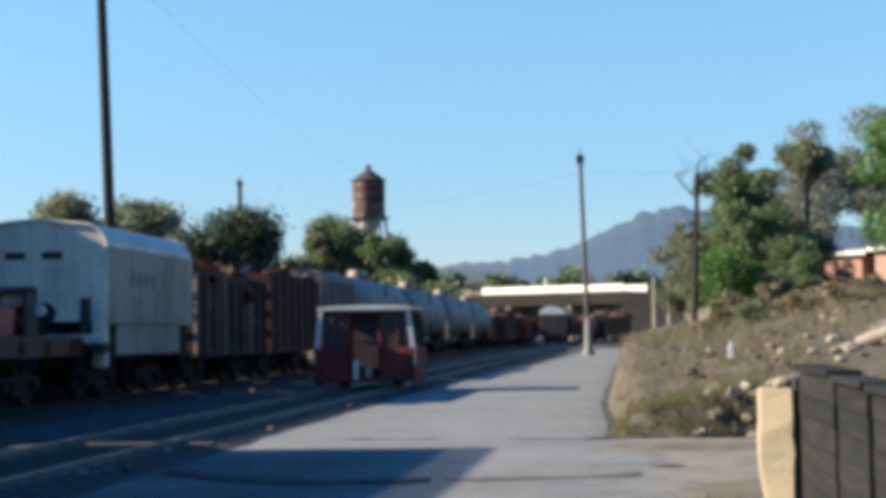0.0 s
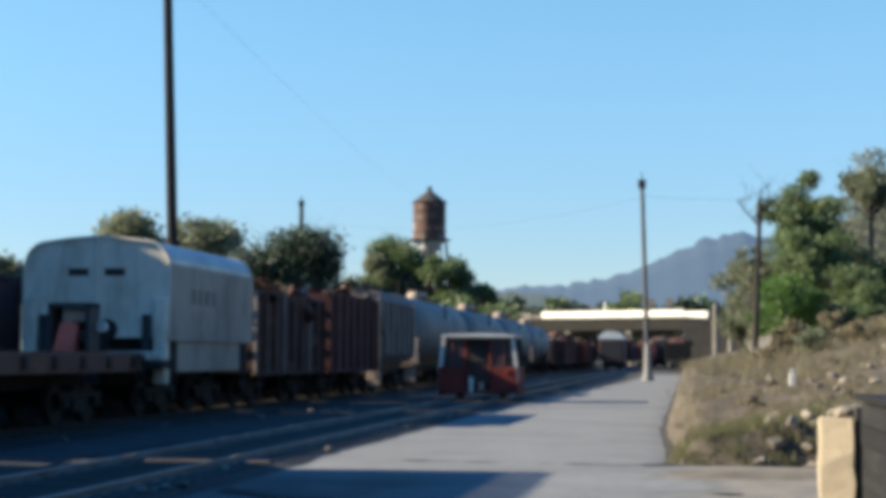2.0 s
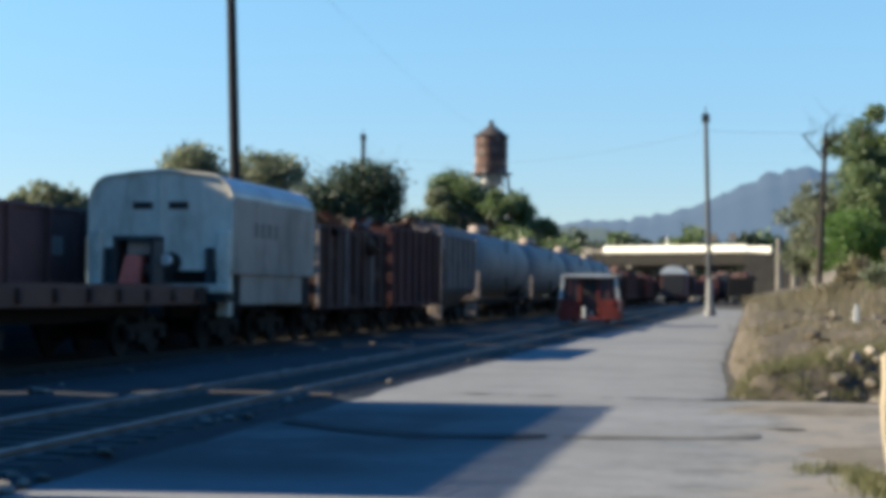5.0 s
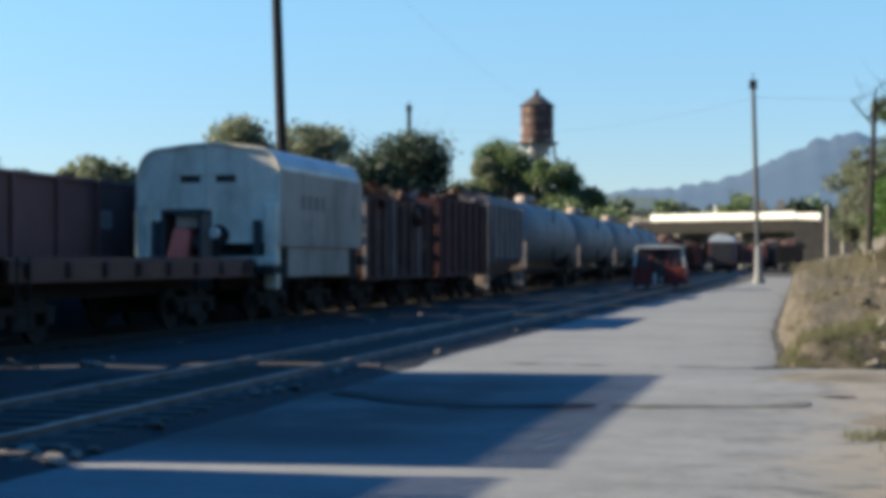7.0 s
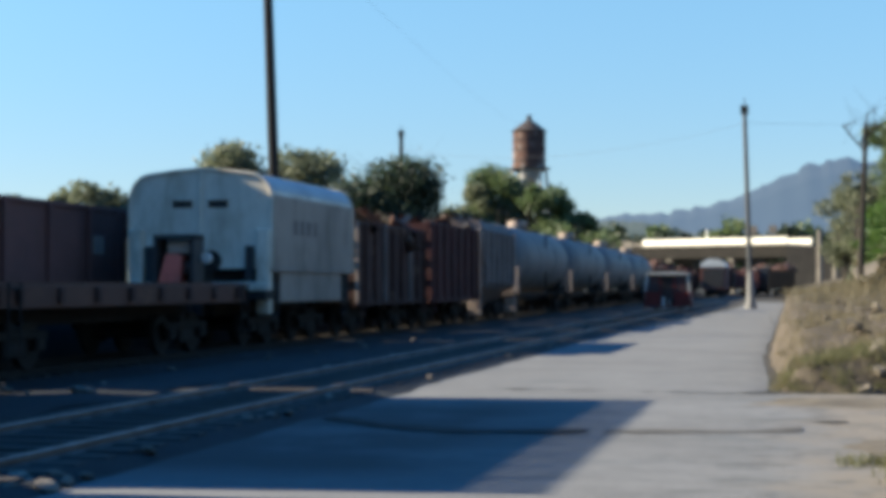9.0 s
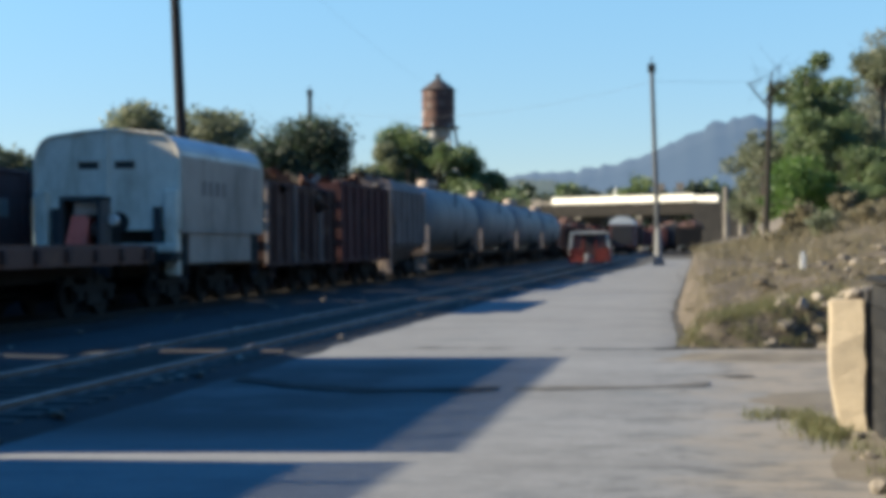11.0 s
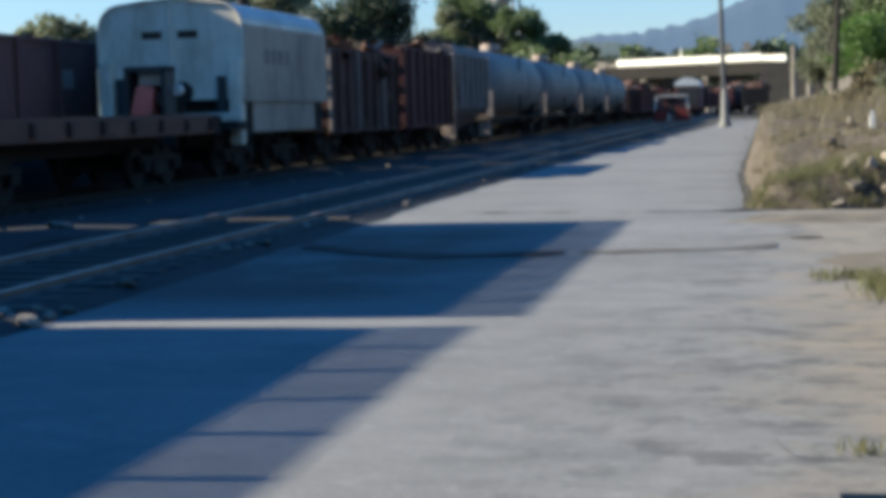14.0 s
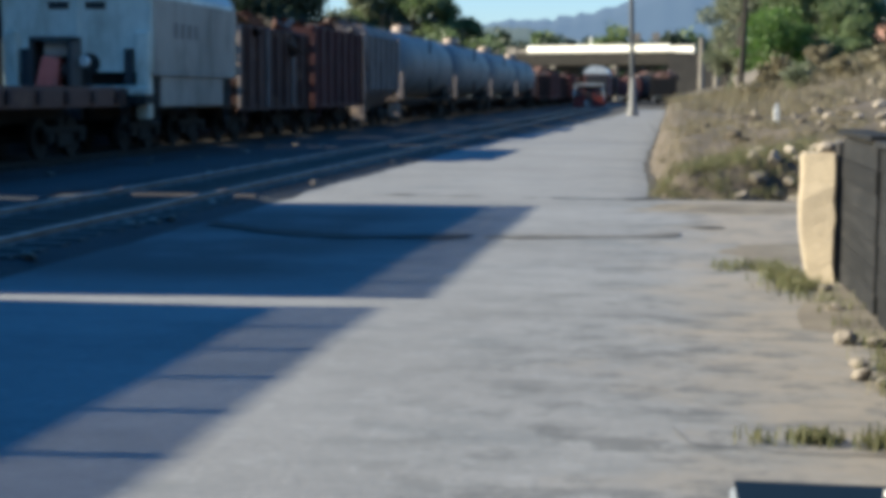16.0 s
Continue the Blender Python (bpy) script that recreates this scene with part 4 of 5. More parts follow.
# ---- the red rail motor car that drives off ----
def motor_car():
    car = thing("rail_motor_car", "red and white rail motor car with an open back, driving away", "rail motor car", TRACK_A, 42.6, RAIL)
    W, L = 1.38, 2.5
    boxes("underframe", "under", car, (-0.95, 0.95, 0.1, L - 0.1, 0.32, 0.5), bevel=0.02)
    for s in (-1, 1):
        bm = bmesh.new()
        a = [(s * (W - 0.06), 0.06), (s * W, 0.1), (s * W, 1.02), (s * (W - 0.05), 1.1), (s * (W - 0.1), 1.08), (s * (W - 0.08), 0.14)]
        prism(bm, a, 0.0, L)
        part("side_panel", bm, "red", car)
        for yy in (0.0, L / 2 - 0.06, L - 0.12):
            bm = bmesh.new()
            prism(bm, [(s * W, 1.05), (s * (W - 0.12), 1.05), (s * (W - 0.24), 2.1), (s * (W - 0.13), 2.1)], yy, yy + 0.1)
            part("corner_post", bm, "white" if yy == 0.0 else "dark", car, "white roof post" if yy == 0.0 else "")
        boxes("lower_trim", "white", car, (s * (W - 0.02), s * (W + 0.015), 0, 0.12, 0.55, 1.05), bevel=0.008)
        # rear panels beside the open doorway
        boxes("rear_panel", "red", car, (s * 0.42, s * (W - 0.08), 0.02, 0.08, 0.18, 1.05), bevel=0.02)
        boxes("rear_post", "red", car, (s * 0.38, s * 0.48, 0.02, 0.1, 0.2, 2.05), bevel=0.01)
        boxes("window_rail", "dark", car, (s * 0.48, s * (W - 0.2), 0.03, 0.09, 1.05, 1.12))
        boxes("rear_window", "maroonglass", car, (s * 0.49, s * (W - 0.24), 0.04, 0.07, 1.12, 2.02))
        boxes("window_bar", "seat", car, (s * 0.86, s * 0.92, 0.02, 0.05, 1.1, 2.03))
        boxes("bench", "seat", car, (s * 0.45, s * (W - 0.12), 0.4, L - 1.2, 0.5, 0.85), bevel=0.04)
        boxes("tail_light", "red", car, (s * 0.95, s * 1.08, -0.03, 0.03, 0.85, 0.97), bevel=0.015)
        for yy in (0.75, L - 0.75):
            wheel = tubes("wheel", "under", car, ((s * 0.7, yy, 0.26), (s * 0.82, yy, 0.26), 0.26), seg=20)
            tubes("hub", "oxide", wheel, ((s * 0.82, yy, 0.26), (s * 0.86, yy, 0.26), 0.1), seg=14)
    for yy in (0.75, L - 0.75):
        tubes("axle", "under", car, ((-0.7, yy, 0.26), (0.7, yy, 0.26), 0.045))
    bm = bmesh.new()
    prism(bm, [(-1.27, 2.1), (1.27, 2.1), (1.29, 2.15), (0.95, 2.2), (0, 2.225), (-0.95, 2.2), (-1.29, 2.15)], -0.1, L + 0.1)
    part("roof", bm, "white", car, "white painted roof")
    boxes("roof_lining", "dark", car, (-1.2, 1.2, 0.0, L, 2.02, 2.055))
    boxes("floor", "dark", car, (-W + 0.1, W - 0.1, 0.05, L - 0.05, 0.5, 0.54))
    boxes("front_panel", "red", car, (-W + 0.08, W - 0.08, L - 0.08, L - 0.02, 0.15, 1.2))
    # Solid dark sheet added across the front windows so the cab reads shaded
    boxes("front_window_frame", "dark", car, (-W + 0.2, W - 0.2, L - 0.07, L - 0.02, 1.2, 2.03))
    boxes("inner_door", "maroonglass", car, (-0.36, 0.36, 0.35, 0.39, 0.55, 2.02), label="dark red inner door")
    boxes("door_window", "dark", car, (-0.22, 0.22, 0.33, 0.352, 1.25, 1.9))
    boxes("engine_cover", "oxide", car, (-0.3, 0.3, 0.7, L - 0.5, 0.54, 1.15), bevel=0.05)
    boxes("step", "white", car, (-0.3, -0.16, -0.06, 0.02, 0.2, 0.72), bevel=0.01)
    boxes("jack_box", "pale", car, (0.02, 0.2, -0.02, 0.1, 0.22, 0.55), bevel=0.02)
    boxes("bumper", "red", car, (-1.2, 1.2, -0.05, 0.02, 0.14, 0.26), bevel=0.02)
    return car


MOTOR = motor_car()


# ---- poles, wires, water tower, bridge ----
def yard_pole(x, y):
    p = thing("light_pole", "tall dark wooden light pole behind the cars", "light pole", x, y, GROUND)
    tubes("shaft", "polewood", p, ((0.35, 0, 0), (-0.15, 0, 13.9), 0.19, 0.14), seg=14)
    tubes("arm", "polewood", p, ((-0.1, 0, 12.9), (-1.1, 0, 13.25), 0.035), seg=8)
    bm = bmesh.new()
    prism(bm, [(-1.0, 13.2), (-1.65, 13.12), (-1.75, 13.2), (-1.6, 13.3), (-1.05, 13.32)], -0.13, 0.13)
    part("lamp_head", bm, "galv", p)
    boxes("bracket", "galv", p, (-0.3, 0.08, -0.2, 0.2, 12.8, 12.95), bevel=0.01)


def flood_pole(x, y, h, r, label, material, lean=0.0, heads=3, base=True):
    p = thing("light_pole", label, "light pole", x, y, GROUND)
    tubes("shaft", material, p, ((0, 0, 0), (-lean, 0, h - 0.9), r * 1.25, r), seg=14)
    if base:
        tubes("base", "lampgrey", p, ((0, 0, 0), (-lean * 0.1, 0, 2.6), r * 2.3, r * 1.35), ((0, 0, 0), (0, 0, 0.35), r * 2.9), seg=14)
    arm = tubes("crossarm", "under", p, ((-lean - 0.27, 0, h - 0.95), (-lean + 0.27, 0, h - 0.95), 0.06), seg=8)
    for i in range(heads):
        xx = -lean + (i - (heads - 1) / 2) * 0.27
        boxes("floodlight", "under", arm, (xx - 0.12, xx + 0.12, -0.25, 0.15, h - 0.9, h - 0.4), bevel=0.04)
    tubes("lightning_rod", "under", p, ((-lean, 0, h - 0.9), (-lean, 0, h + 0.1), 0.04), seg=6)


yard_pole(-15.75, 47.0)
flood_pole(-2.35, 109.0, 14.2, 0.14, "tall grey floodlight mast with a flared base", "mast", lean=0.35, heads=2)
flood_pole(-36.7, 150.0, 17.2, 0.2, "distant floodlight mast above the trees", "under", heads=2, base=False)
for i, (x, z) in enumerate(((5.3, 10.5), (7.9, 9.4))):
    p = thing("utility_pole", "pale weathered utility pole beside the overpass", "utility pole", x, 262.0 + 6 * i, 0)
    tubes("shaft", "pier", p, ((0, 0, 0), (0, 0, z), 0.5, 0.42))
    boxes("crossarm", "polewood", p, (-0.9, 0.9, -0.1, 0.1, z - 0.9, z - 0.7))


def wire(p0, p1, sag, r=0.012):
    bm = bmesh.new()
    p0, p1 = Vector(p0), Vector(p1)
    n = 24
    q = [p0.lerp(p1, i / n) - Vector((0, 0, sag * 4 * (i / n) * (1 - i / n))) for i in range(n + 1)]
    rings = [[bm.verts.new(p + Vector((r * math.cos(k * math.pi / 2), 0, r * math.sin(k * math.pi / 2)))) for k in range(4)] for p in q]
    for a, b in zip(rings, rings[1:]):
        for k in range(4):
            bm.faces.new((a[k], a[(k + 1) % 4], b[(k + 1) % 4], b[k]))
    tagged(part("overhead_wire", bm, "wire"), "thin black overhead wire sagging between poles", "wire")


wire((-15.8, 47, 13.6), (-36.7, 250, 26.0), 2.0, 0.006)
wire((-36.7, 150, 15.0), (-2.6, 109, 12.6), 1.6, 0.008)
wire((-2.6, 109, 12.6), (30, 120, 15.0), 0.8, 0.008)


def water_tower(x, y):
    t = thing("water_tower", "rusty riveted water tower on tall legs", "water tower", x, y, 0)
    R, z0, z1 = 2.93, 22.55, 29.25
    bm = bmesh.new()
    tube(bm, (0, 0, z0), (0, 0, z1), R, seg=32)
    part("tank", bm, "tower", t, smooth=False)
    for z in (z0 + 1.35, z0 + 3.3, z0 + 5.1, z1 - 0.1):
        bm = bmesh.new()
        tube(bm, (0, 0, z - 0.12), (0, 0, z + 0.12), R + 0.07, seg=32)
        part("hoop", bm, "towerroof", t)
    bm = bmesh.new()
    tube(bm, (0, 0, z1), (0, 0, z1 + 2.1), R + 0.3, 0.45, seg=32)
    cone = part("roof", bm, "towerroof", t, "dark conical roof")
    tubes("vent", "towerroof", cone, ((0, 0, z1 + 2.0), (0, 0, z1 + 2.65), 0.42), ((0, 0, z1 + 2.65), (0, 0, z1 + 3.0), 0.6, 0.1), seg=12)
    bm = bmesh.new()
    tube(bm, (0, 0, z0 - 2.9), (0, 0, z0), 0.85, R, seg=32)
    part("bowl", bm, "towergrey", t, "pale faded bowl under the tank", smooth=True)
    bm = bmesh.new()
    tube(bm, (0, 0, z0 - 0.1), (0, 0, z0 + 0.08), R + 0.9, seg=32)
    part("balcony", bm, "towerroof", t)
    tubes("riser", "towergrey", t, ((0, 0, 0), (0, 0, z0 - 2.7), 0.7), seg=16)
    legs = []
    for i in range(6):
        a = (i + 0.3) / 6 * math.tau
        p0, p1 = Vector((math.cos(a) * 5.2, math.sin(a) * 5.2, 0)), Vector((math.cos(a) * R, math.sin(a) * R, z0 + 0.4))
        legs.append((p0, p1))
        tubes("leg", "towergrey", t, (p0, p1, 0.26), seg=8)
    for k in (0.33, 0.66):
        for i in range(6):
            a, b = legs[i], legs[(i + 1) % 6]
            tubes("brace", "towergrey", t, (a[0].lerp(a[1], k), b[0].lerp(b[1], k), 0.12), (a[0].lerp(a[1], k - 0.3), b[0].lerp(b[1], k), 0.06), seg=6)


water_tower(-44.9, 280)


def bridge():
    b = thing("overpass", "road overpass with a pale parapet over the tracks", "bridge", -3.2, 330, 0)
    b.rotation_euler = (0, 0, radians(-28))
    x0, x1 = -70.0, 4.6
    boxes("deck", "girder", b, (x0, x1, 0, 11, 9.3, 10.0))
    for yy in (0.0, 10.6):
        boxes("girder", "girder", b, (x0, x1, yy - 0.2, yy + 0.3, 7.5, 9.3), bevel=0.05)
        boxes("girder_flange", "girder", b, (x0, x1, yy - 0.5, yy + 0.5, 7.3, 7.5))
        seg = 9
        for i in range(seg):
            a = -30.6 + i * 34.7 / seg
            boxes("parapet", "parapet", b, (a + 0.03, a + 34.7 / seg - 0.03, yy - 0.35, yy - 0.05 + 0.2, 10.05, 11.45), bevel=0.04)
        for i in range(6):
            a = -63.6 + i * 5.05
            boxes("parapet", "pier", b, (a + 0.03, a + 5.0, yy - 0.3, yy + 0.1, 9.8, 11.2), bevel=0.04)
    for xx in (-44.0, -24.0, -9.0):
        for yy in (1.0, 5.5, 10.0):
            tubes("column", "pier", b, ((xx, yy, 0), (xx, yy, 6.5), 0.55), seg=14)
        boxes("pier_cap", "pier", b, (xx - 0.7, xx + 0.7, -0.3, 11.3, 6.4, 7.3), bevel=0.1)
    bm = bmesh.new()
    prism(bm, [(4.2, 0), (4.2, 9.6), (40, 9.6), (40, 0)], -1.0, 12)
    # Abutment painted near black, as if in the deck's shade
    part("abutment", bm, "abutment_shade", b)
    for xx in (-5.5, -1.0):
        boxes("sign_back", "dark", b, (xx - 0.9, xx + 0.9, 3.0, 3.1, 12.2, 14.0), bevel=0.05)
        tubes("sign_post", "under", b, ((xx, 3.05, 9.9), (xx, 3.05, 12.3), 0.12))
    tubes("lamp_standard", "parapet", b, ((-15, 0.4, 9.9), (-15, 0.4, 13.3), 0.25, 0.18))
    # road ramp that carries on to the west
    bm = bmesh.new()
    prism(bm, [(-60, 0), (-60, 9.9), (-160, 5.0), (-160, 0)], 0, 11)
    part("ramp", bm, "pier", b)


bridge()


def domed_wagon(x, y):
    t = thing("tank_wagon", "dark tank wagon with a white rounded top under the overpass", "tank wagon", x, y, RAIL)
    running_gear(t, 9.0)
    bm = bmesh.new()
    prism(bm, [(-1.5, 1.0), (-1.5, 3.6), (1.5, 3.6), (1.5, 1.0)], 0.3, 8.7)
    part("body", bm, "brown", t)
    bm = bmesh.new()
    prism(bm, [(-1.5, 3.6)] + [(1.5 * math.cos(math.pi - i / 10 * math.pi), 3.6 + 0.95 * math.sin(i / 10 * math.pi)) for i in range(1, 10)] + [(1.5, 3.6)], 0.2, 8.8)
    part("cover", bm, "white", t, "white rounded cover")
    boxes("end_door", "dark", t, (-1.2, 1.2, 0.25, 0.3, 1.3, 3.3))


# ---- distance ----
def ridge(name, pts, y, depth, material, label, jag, seed):
    bm = bmesh.new()
    def height(x):
        for (xa, za), (xb, zb) in zip(pts, pts[1:]):
            if xa <= x <= xb:
                t = (x - xa) / (xb - xa)
                t = t * t * (3 - 2 * t) * 0.5 + t * 0.5
                return za + (zb - za) * t
        return pts[0][1] if x < pts[0][0] else pts[-1][1]
    x0, x1 = pts[0][0], pts[-1][0]
    n = 760
    g = []
    for i in range(n + 1):
        x = x0 + (x1 - x0) * i / n
        h = height(x) + jag * noise.fractal((x * 200 / (x1 - x0), seed, 0), 0.8, 2.0, 4)
        g.append([bm.verts.new((x, y - depth * k, (h if k == 0 else height(x)) * (1 - k) ** 1.4 - (5 if k == 1 else 0) + jag * 3 * k * noise.noise((x * 0.006, k * 9, seed)))) for k in (0, 0.12, 0.3, 0.6, 1)] + [bm.verts.new((x, y + depth * 0.5, -5))])
    for a, b in zip(g, g[1:]):
        for i in range(4):
            bm.faces.new((a[i], b[i], b[i + 1], a[i + 1]))
        bm.faces.new((a[0], a[5], b[5], b[0]))
    tagged(part(name, bm, material, smooth=True), label, "hill", kind="structure")


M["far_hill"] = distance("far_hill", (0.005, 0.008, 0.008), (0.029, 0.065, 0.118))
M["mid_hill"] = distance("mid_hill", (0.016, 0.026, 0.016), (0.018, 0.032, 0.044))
ridge("mountain_backdrop", [(-2600, 90), (-1200, 115), (-700, 120), (-387, 128), (-256, 138), (-180, 145), (-106, 160), (-50, 183), (1, 206), (45, 226), (97, 236), (150, 229), (263, 200), (500, 190), (1000, 150), (2600, 90)], 3000, 700, M["far_hill"], "wooded mountain ridge far away, blue from painted haze", 10, 2)
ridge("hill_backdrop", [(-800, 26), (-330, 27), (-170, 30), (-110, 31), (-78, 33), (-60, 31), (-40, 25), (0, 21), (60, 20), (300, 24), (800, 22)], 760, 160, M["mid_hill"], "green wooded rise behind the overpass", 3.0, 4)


# ---- trees ----
def tree(x, y, z, h, w, leaf, seed, n=2600, size=0.16, gap=0.35, low=0.3, label="", trunk=0.16, clumps=16, bare=False, bark="bark"):
    rng = np.random.default_rng(seed)
    t = thing("tree", label or "leafy green tree with an uneven crown", "tree", x, y, z)
    bm = bmesh.new()
    lean = rng.uniform(-0.04, 0.04, 2) * h
    fork = Vector((lean[0], lean[1], h * (low + 0.18)))
    tube(bm, (0, 0, -0.3), fork, trunk, trunk * 0.62, seg=9)
    cs = []
    for i in range(clumps):
        a, u = rng.uniform(0, math.tau), rng.uniform(0, 1) ** 0.6
        zz = rng.uniform(low + 0.12, 0.92)
        k = math.sin(math.pi * min(1, max(0.08, (zz - low * 0.8) / (1.02 - low * 0.8)))) ** 0.6
        cs.append((Vector((lean[0] + math.cos(a) * u * w / 2 * k * 0.8, lean[1] + math.sin(a) * u * w / 2 * k * 0.8, zz * h)), rng.uniform(0.13, 0.24) * w))
    for c, r in cs:
        st = fork * rng.uniform(0.75, 1.0)
        mid = st.lerp(c, 0.5) + Vector(rng.normal(0, 0.04, 3) * h)
        tube(bm, st, mid, trunk * 0.34, trunk * 0.2, seg=5, caps=False)
        tube(bm, mid, c, trunk * 0.2, trunk * 0.06, seg=5, caps=False)
        if bare:
            for _ in range(7):
                e = c + Vector(rng.normal(0, 0.5, 3) * r * 2)
                tube(bm, mid.lerp(c, rng.uniform(0.3, 1)), e, trunk * 0.07, trunk * 0.02, seg=4, caps=False)
    part("trunk", bm, bark, t)
    if n:
        per = np.array([r ** 2 for _, r in cs])
        cnt = np.maximum(20, (n * per / per.sum()).astype(int))
        pts = []
        for (c, r), k in zip(cs, cnt):
            d = rng.normal(size=(k, 3))
            d /= np.linalg.norm(d, axis=1)[:, None]
            d *= (rng.uniform(gap, 1.0, (k, 1)) ** 0.5) * r * (1 + 0.35 * rng.normal(size=(k, 1)) * 0.6)
            d[:, 2] *= 0.72
            pts.append(np.array(c) + d)
        v, f = quads(rng, np.concatenate(pts), size)
        mesh_from("crown", v, f, leaf, t)
    return t


# beyond the train
tree(-50.5, 140, 0, 14.9, 11, "leaf_olive", 11, 11000, 0.24, label="olive-green tree behind the yard", trunk=0.3)
tree(-43.6, 140, 0, 14.5, 10.5, "leaf_olive", 12, 10500, 0.24, label="olive-green tree behind the yard", trunk=0.3)
tree(-40.2, 150, 0, 12.6, 6, "leaf_mid", 13, 1600, 0.3, trunk=0.25)
for i, (xx, hh, ww) in enumerate(((-76, 11.6, 9), (-69, 11.0, 9), (-63.5, 11.8, 8), (-58, 11.2, 8))):
    tree(xx, 140 + 4 * (i % 2), 0, hh, ww, "leaf_olive", 20 + i, 5200, 0.26, label="low olive tree on the skyline", trunk=0.25)
tree(-24.4, 95, 0, 9.5, 8.2, "leaf_dark", 31, 14000, 0.15, low=0.2, label="dense dark evergreen tree behind the cars", trunk=0.3, clumps=34)
tree(-22.6, 95.5, 0, 9.0, 5.0, "leaf_dark", 32, 5000, 0.15, low=0.2, label="dense dark evergreen tree behind the cars", trunk=0.25)
tree(-27.5, 112, 0, 12.6, 6.5, "leaf_olive", 33, 0, low=0.4, label="bare twiggy tree behind the evergreen", trunk=0.16, bare=True)
for i, (xx, hh, ww) in enumerate(((-52.0, 15.5, 9), (-47.0, 20.2, 12), (-42.0, 18.5, 11), (-37.5, 17.0, 9), (-45, 14, 12), (-53.5, 14.5, 9), (-49.5, 17.5, 9), (-34.5, 15.0, 8))):
    tree(xx, 250 + 3 * (i % 3), 0, hh * 1.07, ww * 1.12, "leaf_mid" if i % 2 else "leaf_olive", 40 + i, 9000, 0.32, low=0.15, label="broad green tree at the foot of the water tower", trunk=0.4, clumps=20)
for i in range(9):
    tree(-66 + i * 5.2, 205 + 5 * (i % 3), 0, 9.5 + 1.4 * math.sin(i * 2.1), 9, "leaf_mid" if i % 3 else "leaf_dark", 60 + i, 1300, 0.42, low=0.1, label="low trees along the far side of the yard", trunk=0.3)
for i in range(19):
    tree(-62 + i * 4.1, 372 + 7 * (i % 3), 0, 15.2 + 1.4 * math.sin(i * 1.7), 12, "leaf_mid" if i % 4 == 0 else "leaf_dark", 80 + i, 1100, 0.7, low=0.1, label="trees behind the overpass", trunk=0.4)



# ---- right bank ----
def edge(y):
    return -0.25 + 0.004 * (y - 24) + 0.22 * noise.noise((y * 0.6, 3, 0)) - 0.3 * max(0, min(1, (y - 25) / 10)) + 0.05


def bank_height(x, y):
    e = x - edge(y)
    front = y - (23.6 + 0.25 * noise.noise((x * 0.9, 1, 5)))
    a = max(0.0, min(1.0, e / 0.55))
    b = max(0.0, min(1.0, front / 0.5))
    ramp = (a * a * (3 - 2 * a)) * (b * b * (3 - 2 * b))
    z = 0.34 + 0.30 * min(1, max(0, front / 5)) + 0.022 * max(0, min(22, y - 26)) + 0.125 * max(0, min(6, e)) + 0.125 * max(0, e - 2.0) * min(1, max(0, (y - 30) / 15))
    z = min(z, 4.2 + 0.02 * e)
    z += 0.16 * noise.noise((x * 0.7, y * 0.5, 2)) + 0.07 * noise.noise((x * 2.4, y * 1.9, 3))
    return -0.15 + (z + 0.15) * ramp


def make_bank():
    bm = bmesh.new()
    xs = [-1.0 + 0.16 * i for i in range(30)] + [3.9 + 0.5 * i for i in range(18)] + [13.5, 16, 20, 26, 34, 45]
    ys = [23.2 + 0.16 * i for i in range(20)] + [26.6 + 0.5 * i for i in range(50)] + [53, 57, 62, 68, 76, 86, 100, 120, 150, 190, 240, 300]
    g = [[bm.verts.new((x, y, bank_height(x, y))) for x in xs] for y in ys]
    for j in range(len(ys) - 1):
        for i in range(len(xs) - 1):
            bm.faces.new((g[j][i], g[j][i + 1], g[j + 1][i + 1], g[j + 1][i]))
    tagged(part("earth_bank", bm, "bank", smooth=True), "dry weedy earth bank beside the road", "bank", kind="structure")
    # earth held by the board wall
    bm = bmesh.new()
    g = []
    for j in range(30):
        y = -8 + j * 21.2 / 29
        g.append([bm.verts.new((1.62 + 0.6 * i, y, 1.06 + 0.09 * i * (1 if i < 4 else 0.7) + 0.12 * noise.noise((i * 0.7, y * 0.8, 6)) if i else 1.0)) for i in range(14)])
    for a, b in zip(g, g[1:]):
        for i in range(13):
            bm.faces.new((a[i], a[i + 1], b[i + 1], b[i]))
    for i in range(13):
        a, b = g[-1][i], g[-1][i + 1]
        c, d = bm.verts.new((a.co.x, 13.5, -0.1)), bm.verts.new((b.co.x, 13.5, -0.1))
        bm.faces.new((a, b, d, c))
    tagged(part("retained_earth", bm, "bank", smooth=True), "weedy earth behind the board wall", "bank", kind="structure")


make_bank()


